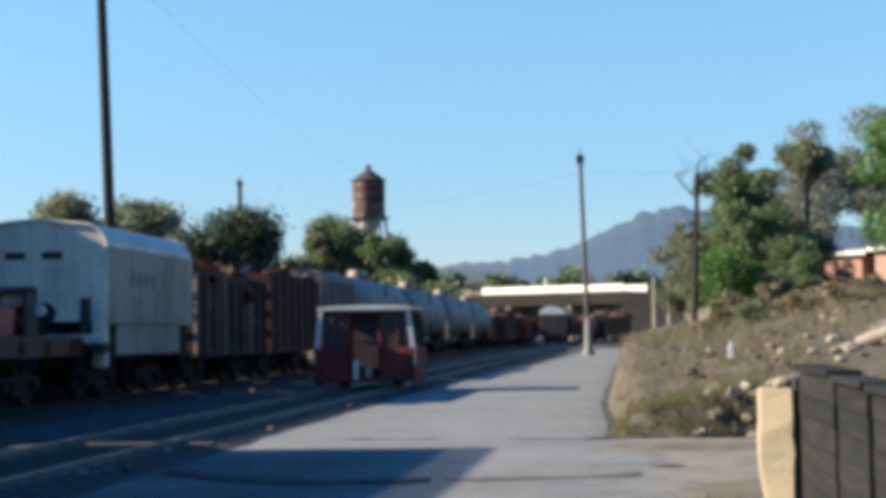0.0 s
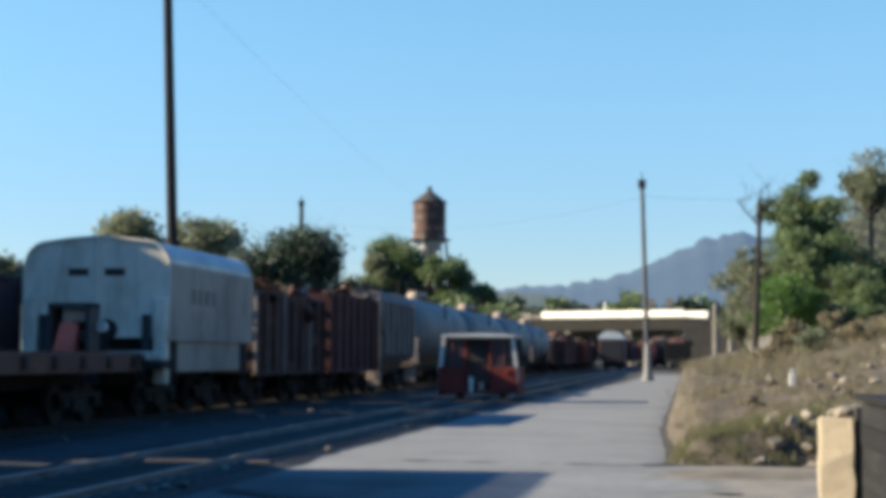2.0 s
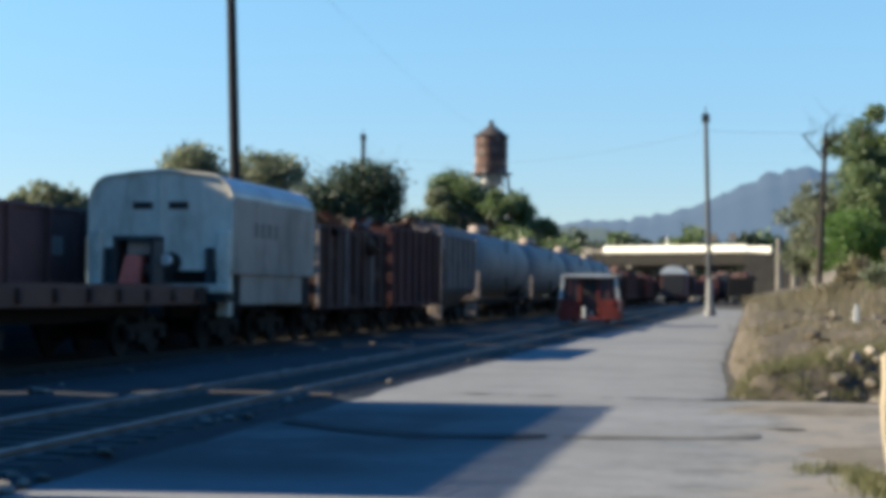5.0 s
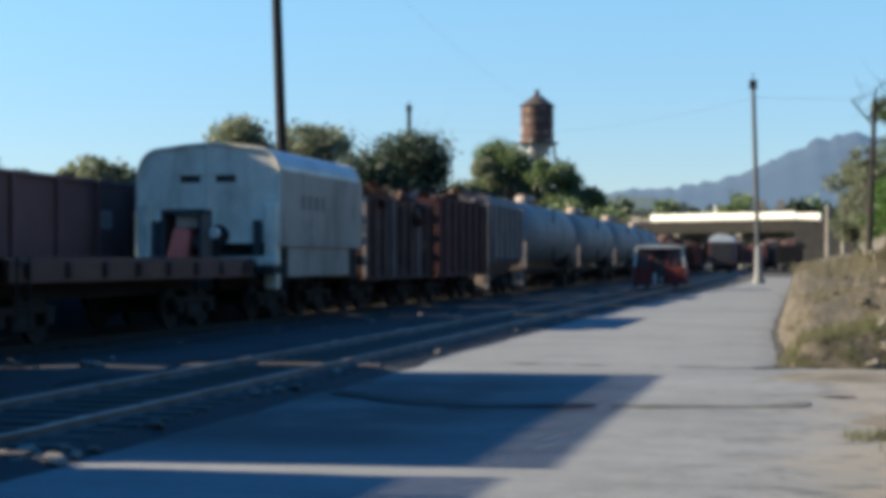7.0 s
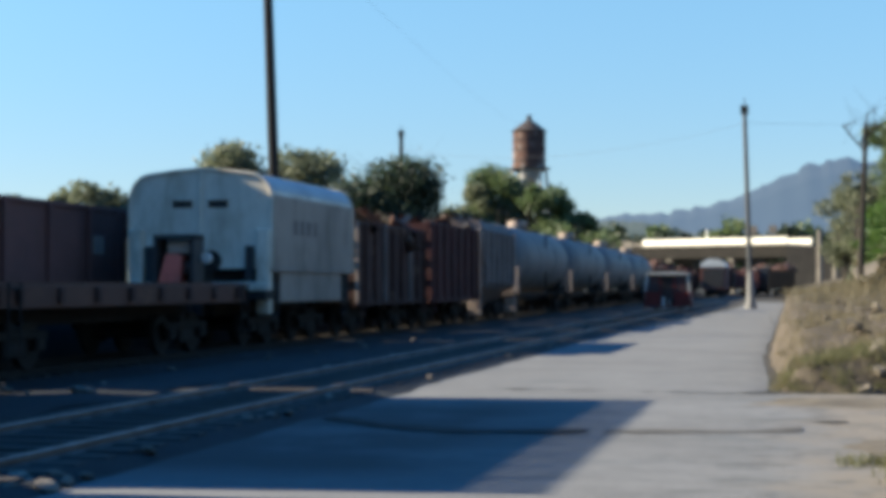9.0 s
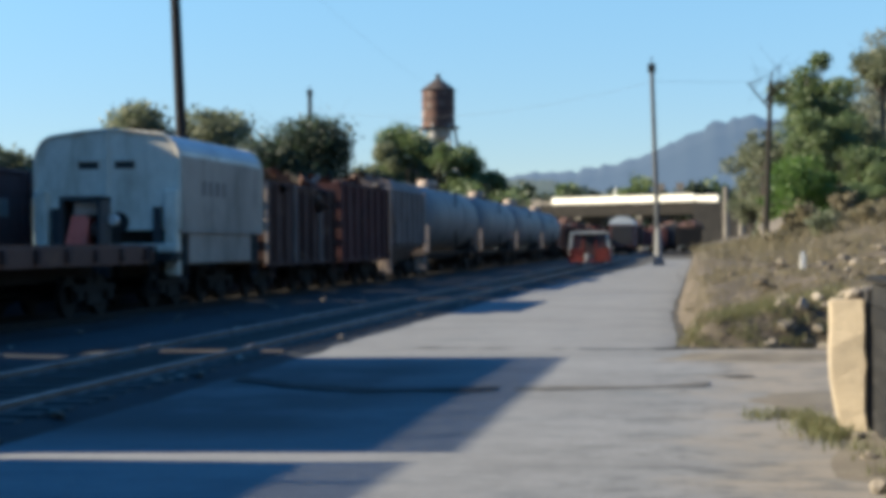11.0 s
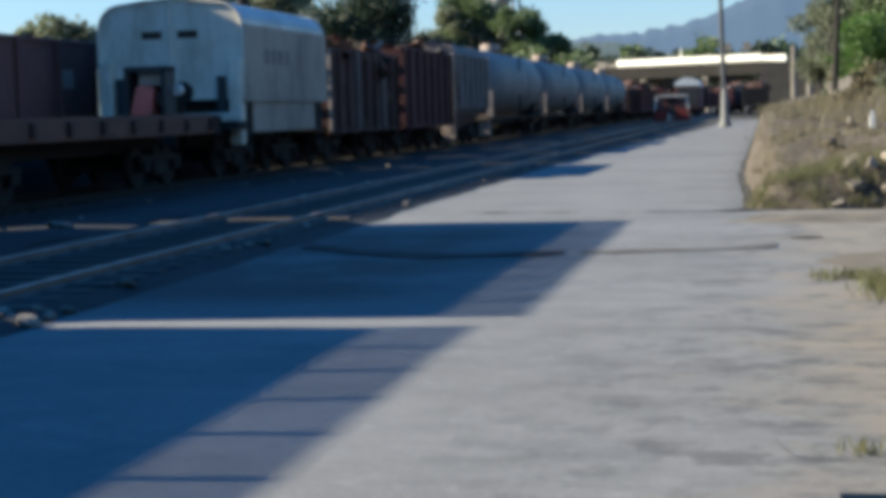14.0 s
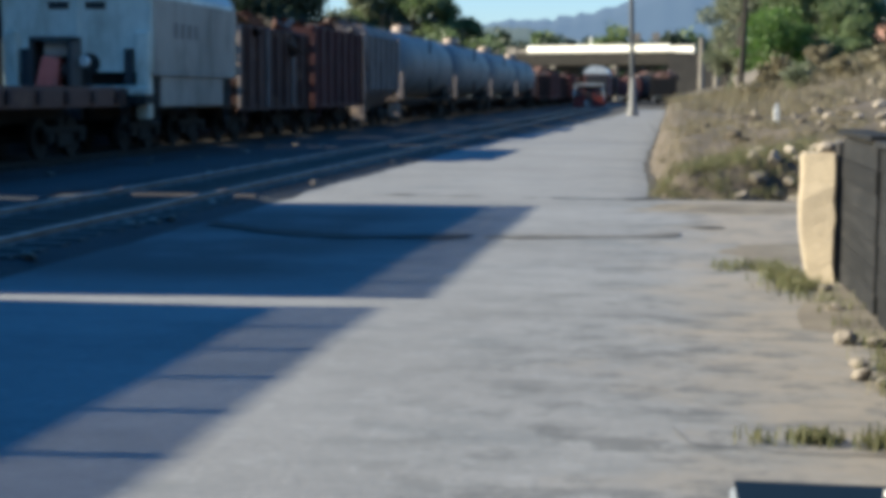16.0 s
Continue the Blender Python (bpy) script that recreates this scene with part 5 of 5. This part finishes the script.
def board_wall():
    w = thing("retaining_wall", "black board retaining wall with a pale concrete end post", "retaining wall", 0, 0, 0)
    bm = bmesh.new()
    n = 9
    prev = None
    for k in range(n + 1):
        z = -0.1 + 1.17 * k / n
        s = 0.02 * noise.noise((z * 4, 1, 1))
        f = 0.01 - 0.2 * max(0, 0.38 - z)
        r = [bm.verts.new(c) for c in ((1.12 - f + s, 13.33 + s, z), (1.375 + s * 0.5, 13.22 - s, z), (1.375, 13.6, z), (1.12 - f + s, 13.64 + s, z))]
        if prev:
            for i in range(4):
                bm.faces.new((prev[i], prev[(i + 1) % 4], r[(i + 1) % 4], r[i]))
        else:
            bm.faces.new(r[::-1])
        prev = r
    bm.faces.new(prev)
    bmesh.ops.bevel(bm, geom=[e for e in bm.edges if abs(e.verts[0].co.z - e.verts[1].co.z) > 0.05 or e.verts[0].co.z > 1.0], offset=0.02, segments=2, affect="EDGES")
    part("end_post", bm, "concrete", w, "crumbling pale concrete end post")
    # Dark plank in the gap, painting the shadow column beside the end post
    boxes("post", "dark", w, (1.38, 1.455, 13.26, 13.5, -0.1, 1.16), bevel=0.01)
    y = 13.2
    rng = random.Random(5)
    k = 0
    while y > -2:
        L = (2.1, 1.3, 1.9, 1.6)[k % 4]
        ya = y - L
        boxes("post", "dark", w, (1.455, 1.6, ya - 0.215, ya - 0.005, -0.1, 1.2 + rng.uniform(-0.04, 0.02)), bevel=0.01)
        m = 7
        for i in range(m):
            z0 = 0.02 + i * 1.18 / m
            d = rng.uniform(-0.005, 0.005)
            boxes("board", "boards", w, (1.42 + d, 1.48 + d, ya, y, z0, z0 + 1.18 / m - 0.005), bevel=0.004)
        dz = rng.uniform(-0.02, 0.02)
        boxes("cap_board", "boards", w, (1.37, 1.62, ya - 0.01, y + 0.01, 1.205 + dz, 1.25 + dz), bevel=0.008)
        y = ya - 0.22
        k += 1


board_wall()


def rock(x, y, z, s, seed, name="rubble_block", label="broken lump of pale concrete rubble", material="stone", flat=0.6, group="rubble along the bank"):
    bm = bmesh.new()
    bmesh.ops.create_icosphere(bm, subdivisions=2, radius=s)
    rng = random.Random(seed)
    a, b = rng.uniform(0.7, 1.4), rng.uniform(0.6, 1.2)
    for v in bm.verts:
        k = 1 + 0.45 * noise.noise(v.co / s * 1.3 + Vector((seed, 0, 0)))
        v.co = Vector((round(v.co.x * k * a / s * 2.2) / 2.2 * s * 0.5 + v.co.x * k * a * 0.5, v.co.y * k * b, (round(v.co.z * k / s * 2) / 2 * s * 0.5 + v.co.z * 0.5) * flat))
    ob = part(name, bm, material)
    ob.location = (x, y, z)
    ob.rotation_euler = (rng.uniform(-0.3, 0.3), rng.uniform(-0.3, 0.3), rng.uniform(0, 6))
    return tagged(ob, label, "rubble" if name == "rubble_block" else "stone", group)


def scatter_rocks():
    rng = random.Random(21)
    for i in range(18):
        x, y = rng.uniform(1.1, 2.6), rng.uniform(23.6, 25.0)
        rock(x, y, bank_height(x, y) + 0.01, rng.uniform(0.05, 0.13), i)
    for i in range(34):
        x, y = rng.uniform(1.4, 7.0), rng.uniform(28, 44)
        rock(x, y, bank_height(x, y) + 0.02, rng.uniform(0.05, 0.17), 100 + i)
    for i, (x, y, s) in enumerate(((2.2, 15.5, 0.07), (1.5, 9.2, 0.09), (1.3, 9.9, 0.06), (1.36, 8.6, 0.07), (1.2, 11.4, 0.07), (1.25, 12.6, 0.06), (1.12, 10.0, 0.09), (1.1, 9.1, 0.05), (1.07, 8.75, 0.055), (1.16, 8.5, 0.045))):
        rock(x, y, 0.03, s, 200 + i)
    for i in range(30):
        x, y = rng.uniform(2.6, 5.6), rng.uniform(26.5, 31.5)
        rock(x, y, bank_height(x, y) + 0.04, rng.uniform(0.05, 0.15), 500 + i)
    rock(1.30, 13.42, 1.11, 0.075, 301, label="loose concrete lump on the end post", flat=0.7)
    for i in range(70):
        x, y = rng.uniform(0.3, 5.5), rng.uniform(26.5, 40)
        rock(x, y, bank_height(x, y) + 0.01, rng.uniform(0.04, 0.14), 400 + i, name="clod", label="dark lump of earth and slag on the bank", material="bank", group="clods on the bank")
    for i in range(12):
        x, y = rng.uniform(1.75, 4.5), rng.uniform(9.5, 13.2)
        rock(x, y, 1.2 + 0.14 * (x - 1.6), rng.uniform(0.05, 0.15), 320 + i)


scatter_rocks()


def litter_stones():
    rng = random.Random(44)
    for i in range(70):
        y = 11 + 34 * rng.random() ** 1.2
        x = rng.choice((rng.uniform(-11.3, -9.3), rng.uniform(-6.3, -5.6), rng.uniform(-8.3, -7.9)))
        rock(x, y, 0.07, rng.uniform(0.03, 0.09), 600 + i, name="ballast_stone", label="pale loose stone lying beside the rails", flat=0.5, group="stones beside the rails")
    rock(-9.9, 21.2, 0.05, 0.2, 690, name="ballast_stone", label="pale loose stone lying beside the rails", flat=0.3, group="stones beside the rails")
    for i in range(9):
        rock(-6.0 + 0.25 * (i % 3), 10.9 + 0.12 * i, 0.03, 0.06 + 0.02 * (i % 4), 700 + i, name="ballast_stone", label="pale loose stone lying beside the rails", flat=0.5, group="stones beside the rails")


litter_stones()


def slab(x, y, z, rz, rx, L, w):
    bm = bmesh.new()
    bx(bm, -L / 2, L / 2, -w / 2, w / 2, -0.06, 0.06, 0.02)
    ob = part("concrete_slab", bm, "stone")
    ob.location, ob.rotation_euler = (x, y, z), (radians(rx), radians(-18), radians(rz))
    tagged(ob, "tilted pale slab of broken concrete on the bank", "rubble", "rubble along the bank")


slab(2.45, 24.3, 0.62, 20, 30, 0.7, 0.5)
slab(1.9, 24.2, 0.45, -15, 50, 0.6, 0.4)
for k in range(6):
    xx, yy = 1.1 + 0.25 * k, 23.75 + 0.17 * ((k * 5) % 4)
    slab(xx, yy, bank_height(xx, yy) + 0.04, 40 * k, 15 + 9 * (k % 4), 0.2 + 0.05 * (k % 3), 0.16 + 0.04 * (k % 2))
slab(5.2, 31.0, bank_height(5.2, 31.0) + 0.16, 30, 25, 1.0, 0.5)
slab(4.5, 29.5, bank_height(4.5, 29.5) + 0.12, -25, 20, 0.7, 0.5)
slab(2.5, 50.0, bank_height(2.5, 50.0) + 0.3, 10, 50, 0.9, 0.7)

marker = thing("marker_post", "small white marker post on the bank", "post", 2.0, 30.0, bank_height(2.0, 30.0) - 0.05)
boxes("stake", "white", marker, (-0.05, 0.05, -0.03, 0.03, 0, 0.36), bevel=0.01)
boxes("cap", "white", marker, (-0.03, 0.03, -0.02, 0.02, 0.36, 0.46))


def tufts(name, label, material, spots, seed, blades, h, spread):
    """Grass: narrow bent blades in clumps."""
    rng = np.random.default_rng(seed)
    v, f = [], []
    for x, y, z in spots:
        for _ in range(blades):
            a = rng.uniform(0, math.tau)
            px, py = x + rng.normal(0, spread), y + rng.normal(0, spread)
            hh = h * rng.uniform(0.5, 1.3)
            dx, dy = rng.normal(0, 0.35, 2) * hh
            wx, wy = math.cos(a) * 0.005 * (1 + hh), math.sin(a) * 0.005 * (1 + hh)
            i = len(v)
            v += [(px - wx, py - wy, z - 0.03), (px + wx, py + wy, z - 0.03), (px + dx * 0.4 + wx * 0.7, py + dy * 0.4 + wy * 0.7, z + hh * 0.6), (px + dx * 0.4 - wx * 0.7, py + dy * 0.4 - wy * 0.7, z + hh * 0.6), (px + dx, py + dy, z + hh)]
            f += [(i, i + 1, i + 2, i + 3), (i + 3, i + 2, i + 4)]
    tagged(mesh_from(name, v, f, material), label, "grass", kind="stuff")


def plant_grass():
    rng = random.Random(8)
    s = []
    for _ in range(420):
        x, y = rng.uniform(-0.1, 3.5), 23.75 + rng.random() ** 1.7 * 9
        s.append((x, y, bank_height(x, y)))
    tufts("dry_grass", "dry tan grass on the bank", "grass", s, 1, 22, 0.08, 0.12)
    s = []
    for _ in range(190):
        x, y = rng.uniform(-0.25, 2.2), rng.uniform(23.6, 25.4)
        s.append((x, y, bank_height(x, y)))
    tufts("green_grass", "patchy green grass at the foot of the bank", "grass_green", s, 2, 34, 0.09, 0.1)
    s = []
    for _ in range(1000):
        x, y = rng.uniform(0.4, 12), rng.uniform(31, 66)
        s.append((x, y, bank_height(x, y)))
    tufts("tall_dry_grass", "tall dry weeds on the slope", "grass", s, 3, 22, 0.27, 0.28)
    s = [(1.05 + rng.gauss(0, 0.08), 13.0 + rng.gauss(0, 0.35), 0.02) for _ in range(20)]
    s += [(0.98 + rng.gauss(0, 0.05), 13.7 + rng.gauss(0, 0.12), 0.02) for _ in range(10)]
    s += [(0.55 + 0.45 * rng.random(), 14.2 + rng.gauss(0, 0.06), 0.02) for _ in range(9)]
    s += [(1.3 + rng.gauss(0, 0.06), 12 - rng.random() * 4.5, 0.02) for _ in range(16)]
    tufts("wall_weeds", "green and straw weeds at the foot of the wall", "grass_green", s, 4, 26, 0.075, 0.09)
    s = [(0.66 + rng.gauss(0, 0.045), 7.12 + rng.gauss(0, 0.04), 0.02) for _ in range(7)] + [(0.42, 7.1, 0.02)] + [(1.02 + rng.gauss(0, 0.08), 7.15 + rng.gauss(0, 0.1), 0.02) for _ in range(7)]
    tufts("road_weeds", "green weeds in a crack of the road", "grass_green", s, 5, 34, 0.045, 0.05)
    s = [(1.7 + rng.random() * 3, -2 + rng.random() * 15, 1.12) for _ in range(200)]
    tufts("top_weeds", "dry weeds above the board wall", "grass", s, 6, 24, 0.14, 0.12)


plant_grass()

# trees and shrubs of the bank
tree(2.1, 48, bank_height(2.1, 48) - 0.1, 5.9, 2.3, "leaf_olive", 101, 0, low=0.66, label="dead dark tree with bare branches", trunk=0.105, clumps=6, bare=True, bark="darkbark")
tree(2.75, 62, bank_height(2.75, 62) - 0.1, 4.6, 1.6, "leaf_olive", 102, 420, 0.09, low=0.3, label="thin half-bare sapling on the bank", trunk=0.09, clumps=9)
tree(5.6, 75, bank_height(5.6, 75) - 0.2, 8.9, 3.6, "leaf_mid", 103, 7200, 0.1, low=0.42, label="slender green tree on the bank", trunk=0.14)
tree(8.5, 75, bank_height(8.5, 75) - 0.2, 8.2, 2.9, "leaf_olive", 104, 5600, 0.095, low=0.62, label="olive tree with a round crown on a bare trunk", trunk=0.16)
tree(6.8, 84, bank_height(6.8, 84) - 0.2, 7.2, 4.6, "leaf_grey", 105, 2600, 0.085, low=0.3, label="grey half-leafed tree behind the scrub", trunk=0.13, bare=True)
tree(10.2, 92, bank_height(10.2, 92) - 0.2, 8.6, 5.0, "leaf_grey", 106, 3200, 0.095, low=0.3, label="grey half-leafed tree behind the scrub", trunk=0.14, bare=True)
tree(14.6, 121, 4.0, 13.6, 7.5, "leaf_grey", 107, 8600, 0.13, low=0.3, label="tall grey-green tree behind the house", trunk=0.2, bare=True)
tree(18.4, 122, 4.0, 15.0, 8.0, "leaf_grey", 108, 9200, 0.13, low=0.3, label="tall grey-green tree behind the house", trunk=0.2, bare=True)
tree(10.7, 60, bank_height(10.7, 60) - 0.1, 7.4, 5.0, "leaf_bright", 109, 11000, 0.09, low=0.16, label="bright green tree at the edge of the bank", trunk=0.16, clumps=24)
for i, (xx, yy, hh, ww, leaf, lab) in enumerate((
        (3.6, 74, 4.6, 3.0, "leaf_olive", "olive scrub tree on the bank"), (4.8, 70, 5.2, 3.2, "leaf_mid", "green scrub tree on the bank"),
        (6.2, 71, 5.0, 3.2, "leaf_mid", "green scrub tree on the bank"), (7.5, 73, 4.6, 3.0, "leaf_olive", "olive scrub tree on the bank"),
        (7.9, 80, 4.0, 3.0, "leaf_mid", "green scrub tree on the bank"), (3.0, 88, 5.6, 3.2, "leaf_olive", "olive scrub tree on the bank"),
        (4.3, 92, 6.2, 3.4, "leaf_olive", "olive scrub tree on the bank"), (5.6, 86, 6.6, 4.4, "leaf_mid", "green scrub tree on the bank"),
        (7.6, 88, 6.2, 4.4, "leaf_olive", "olive scrub tree on the bank"), (9.4, 84, 5.6, 4.2, "leaf_grey", "grey-green scrub tree on the bank"),
        (9.2, 92, 5.6, 3.6, "leaf_olive", "olive scrub tree on the bank"), (11.2, 104, 6.6, 4.0, "leaf_grey", "grey-green scrub tree on the bank"),
        (8.9, 72, 3.4, 3.0, "leaf_mid", "green scrub tree on the bank"), (6.9, 68, 3.2, 3.0, "leaf_mid", "green scrub tree on the bank"))):
    tree(xx, yy, bank_height(xx, yy) - 0.2, hh, ww, leaf, 120 + i, 5200, 0.085, low=0.06, label=lab, trunk=0.1, clumps=18)
for i, (xx, yy, hh, ww) in enumerate(((3.75, 60, 2.7, 2.9), (4.5, 61, 2.2, 2.3), (6.0, 62, 1.3, 1.8), (7.0, 64, 1.3, 1.8))):
    tree(xx, yy, bank_height(xx, yy) - 0.15, hh, ww, "leaf_bright" if i < 2 else "leaf_mid", 140 + i, 4200, 0.065, low=0.02, label="low bright green shrub on the bank", trunk=0.05, clumps=16)
for i in range(30):
    xx, yy = 2.4 + i * 0.21, 43 + 4.5 * ((i * 7) % 5)
    tree(xx, yy, bank_height(xx, yy) - 0.1, (0.5 + 0.17 * ((i * 5) % 4)) * (1.0 if i < 12 else 0.6), 1.2, "leaf_olive" if i % 4 == 1 else "grass", 160 + i, 800, 0.07, low=0.02, label="low tan brush on the slope", trunk=0.03, clumps=10)


# ---- brick house above the bank ----
def house(x, y, z):
    h = thing("house", "small red brick house with a pale roof edge", "house", x, y, z)
    W, D, H = 2.9, 7.0, 2.35
    h.rotation_euler = (0, 0, radians(-35))
    boxes("wall", "brick", h, (0, W, 0, 0.25, -0.6, H))
    boxes("wall", "brick", h, (0, 0.25, 0.25, D, -0.6, H))
    boxes("wall", "brick", h, (W - 0.25, W, 0.25, D, -0.6, H), (0.25, W - 0.25, D - 0.25, D, -0.6, H))
    boxes("wing", "brick", h, (W + 1.0, W + 8, -0.1, D, -0.6, H + 0.2), bevel=0.02)
    boxes("porch_back", "dark", h, (W, W + 1.0, 2.0, 2.2, -0.6, H))
    boxes("porch_slab", "concrete", h, (W, W + 1.0, -1.0, 2.0, -0.6, 0.05))
    for x0, x1, y0, zz in ((-0.4, W + 0.5, -0.4, H), (W + 0.6, W + 8.4, -0.5, H + 0.2)):
        bm = bmesh.new()
        c = (y0 + D) / 2
        a = [bm.verts.new(p) for p in ((x0, y0, zz + 0.22), (x1, y0, zz + 0.22), (x1, D + 0.4, zz + 0.22), (x0, D + 0.4, zz + 0.22), (x0 + 1.2, c, zz + 0.62), (x1 - 1.2, c, zz + 0.62))]
        for q in ((0, 1, 5, 4), (2, 3, 4, 5), (3, 0, 4), (1, 2, 5), (3, 2, 1, 0)):
            bm.faces.new([a[i] for i in q])
        part("roof", bm, "roof", h)
        boxes("fascia", "white", h, (x0, x1, y0 - 0.03, y0, zz + 0.0, zz + 0.24), (x0 - 0.03, x0, y0, D + 0.4, zz, zz + 0.24))
    for x0, y0 in ((W + 3.0, -0.13),):
        win = boxes("window", "dark", h, (x0, x0 + 1.0, y0 + 0.01, y0 + 0.03, 0.9, 2.0))
        boxes("window_frame", "white", win, (x0 - 0.06, x0 + 1.06, y0 - 0.03, y0 + 0.01, 2.0, 2.07), (x0 - 0.06, x0 + 1.06, y0 - 0.03, y0 + 0.01, 0.83, 0.9), (x0 - 0.06, x0, y0 - 0.03, y0 + 0.01, 0.9, 2.0), (x0 + 1.0, x0 + 1.06, y0 - 0.03, y0 + 0.01, 0.9, 2.0))


house(13.6, 110.0, 4.15)
domed_wagon(-8.3, 186.0)
# dark cars closing the view under the overpass
for i, (x, y) in enumerate(((-0.6, 205.0), (-0.6, 221.0), (-3.6, 236.0), (-3.6, 252.0), (-9.5, 216.0), (-9.5, 232.0), (-16.5, 262.0), (-20.0, 290.0), (-14.0, 300.0))):
    gondola("gondola_car", "dark loaded gondola car near the overpass", 14.6, 3.5 + 0.3 * (i % 3), ("under", "rust", "tankblack")[i % 3], x, y, 9, heap=0.8, seed=i + 30)


# ---- low cabinet close to the lens ----
def cabinet(x, y):
    c = thing("utility_cabinet", "low cabinet with a dark blue glossy lid and pale rim", "cabinet", x, y, 0)
    boxes("body", "galv", c, (0.015, 0.40, 0.02, 0.48, 0.0, 0.86), bevel=0.01)
    bm = bmesh.new()
    bx(bm, 0.0, 0.42, 0.0, 0.5, 0.86, 0.90, 0.012)
    part("rim", bm, "galv", c, "pale bluish metal rim")
    boxes("lid", "glassdark", c, (0.007, 0.413, 0.007, 0.488, 0.9, 0.906))
    # White disc on the lid: a painted glint of the sun
    tubes("lock", "white", c, ((0.25, 0.42, 0.906), (0.25, 0.42, 0.915), 0.008), seg=10)


cabinet(0.115, 2.15)


# ---- unseen brick wall behind the standpoint, added to hold back skylight ----
tagged(boxes("wall_south", "brick", None, (-40, 16, -16.4, -16.0, -0.1, 11.0)), "unseen brick wall behind the standpoint, added to hold back skylight", "wall", kind="structure")


# ---- what moves ----
def motions():
    walk(MOTOR, [(t, pose(TRACK_A + dx, y, RAIL, 0, 0, rz)) for t, dx, y, rz in (
        (0.0, 0, 42.6, 0), (1.5, 0, 51.4, 0), (3.5, 0, 63.3, 0), (5.0, 0, 72.2, 0), (7.5, 0, 87.3, 0), (8.2, 0, 91.2, 0), (10.5, 0, 105.0, 0), (11.0, 0, 108.0, 0),
        (13.0, 0, 121.4, 0), (15.0, 0, 135.6, 0), (16.0, 0, 142.7, 0))])


motions()
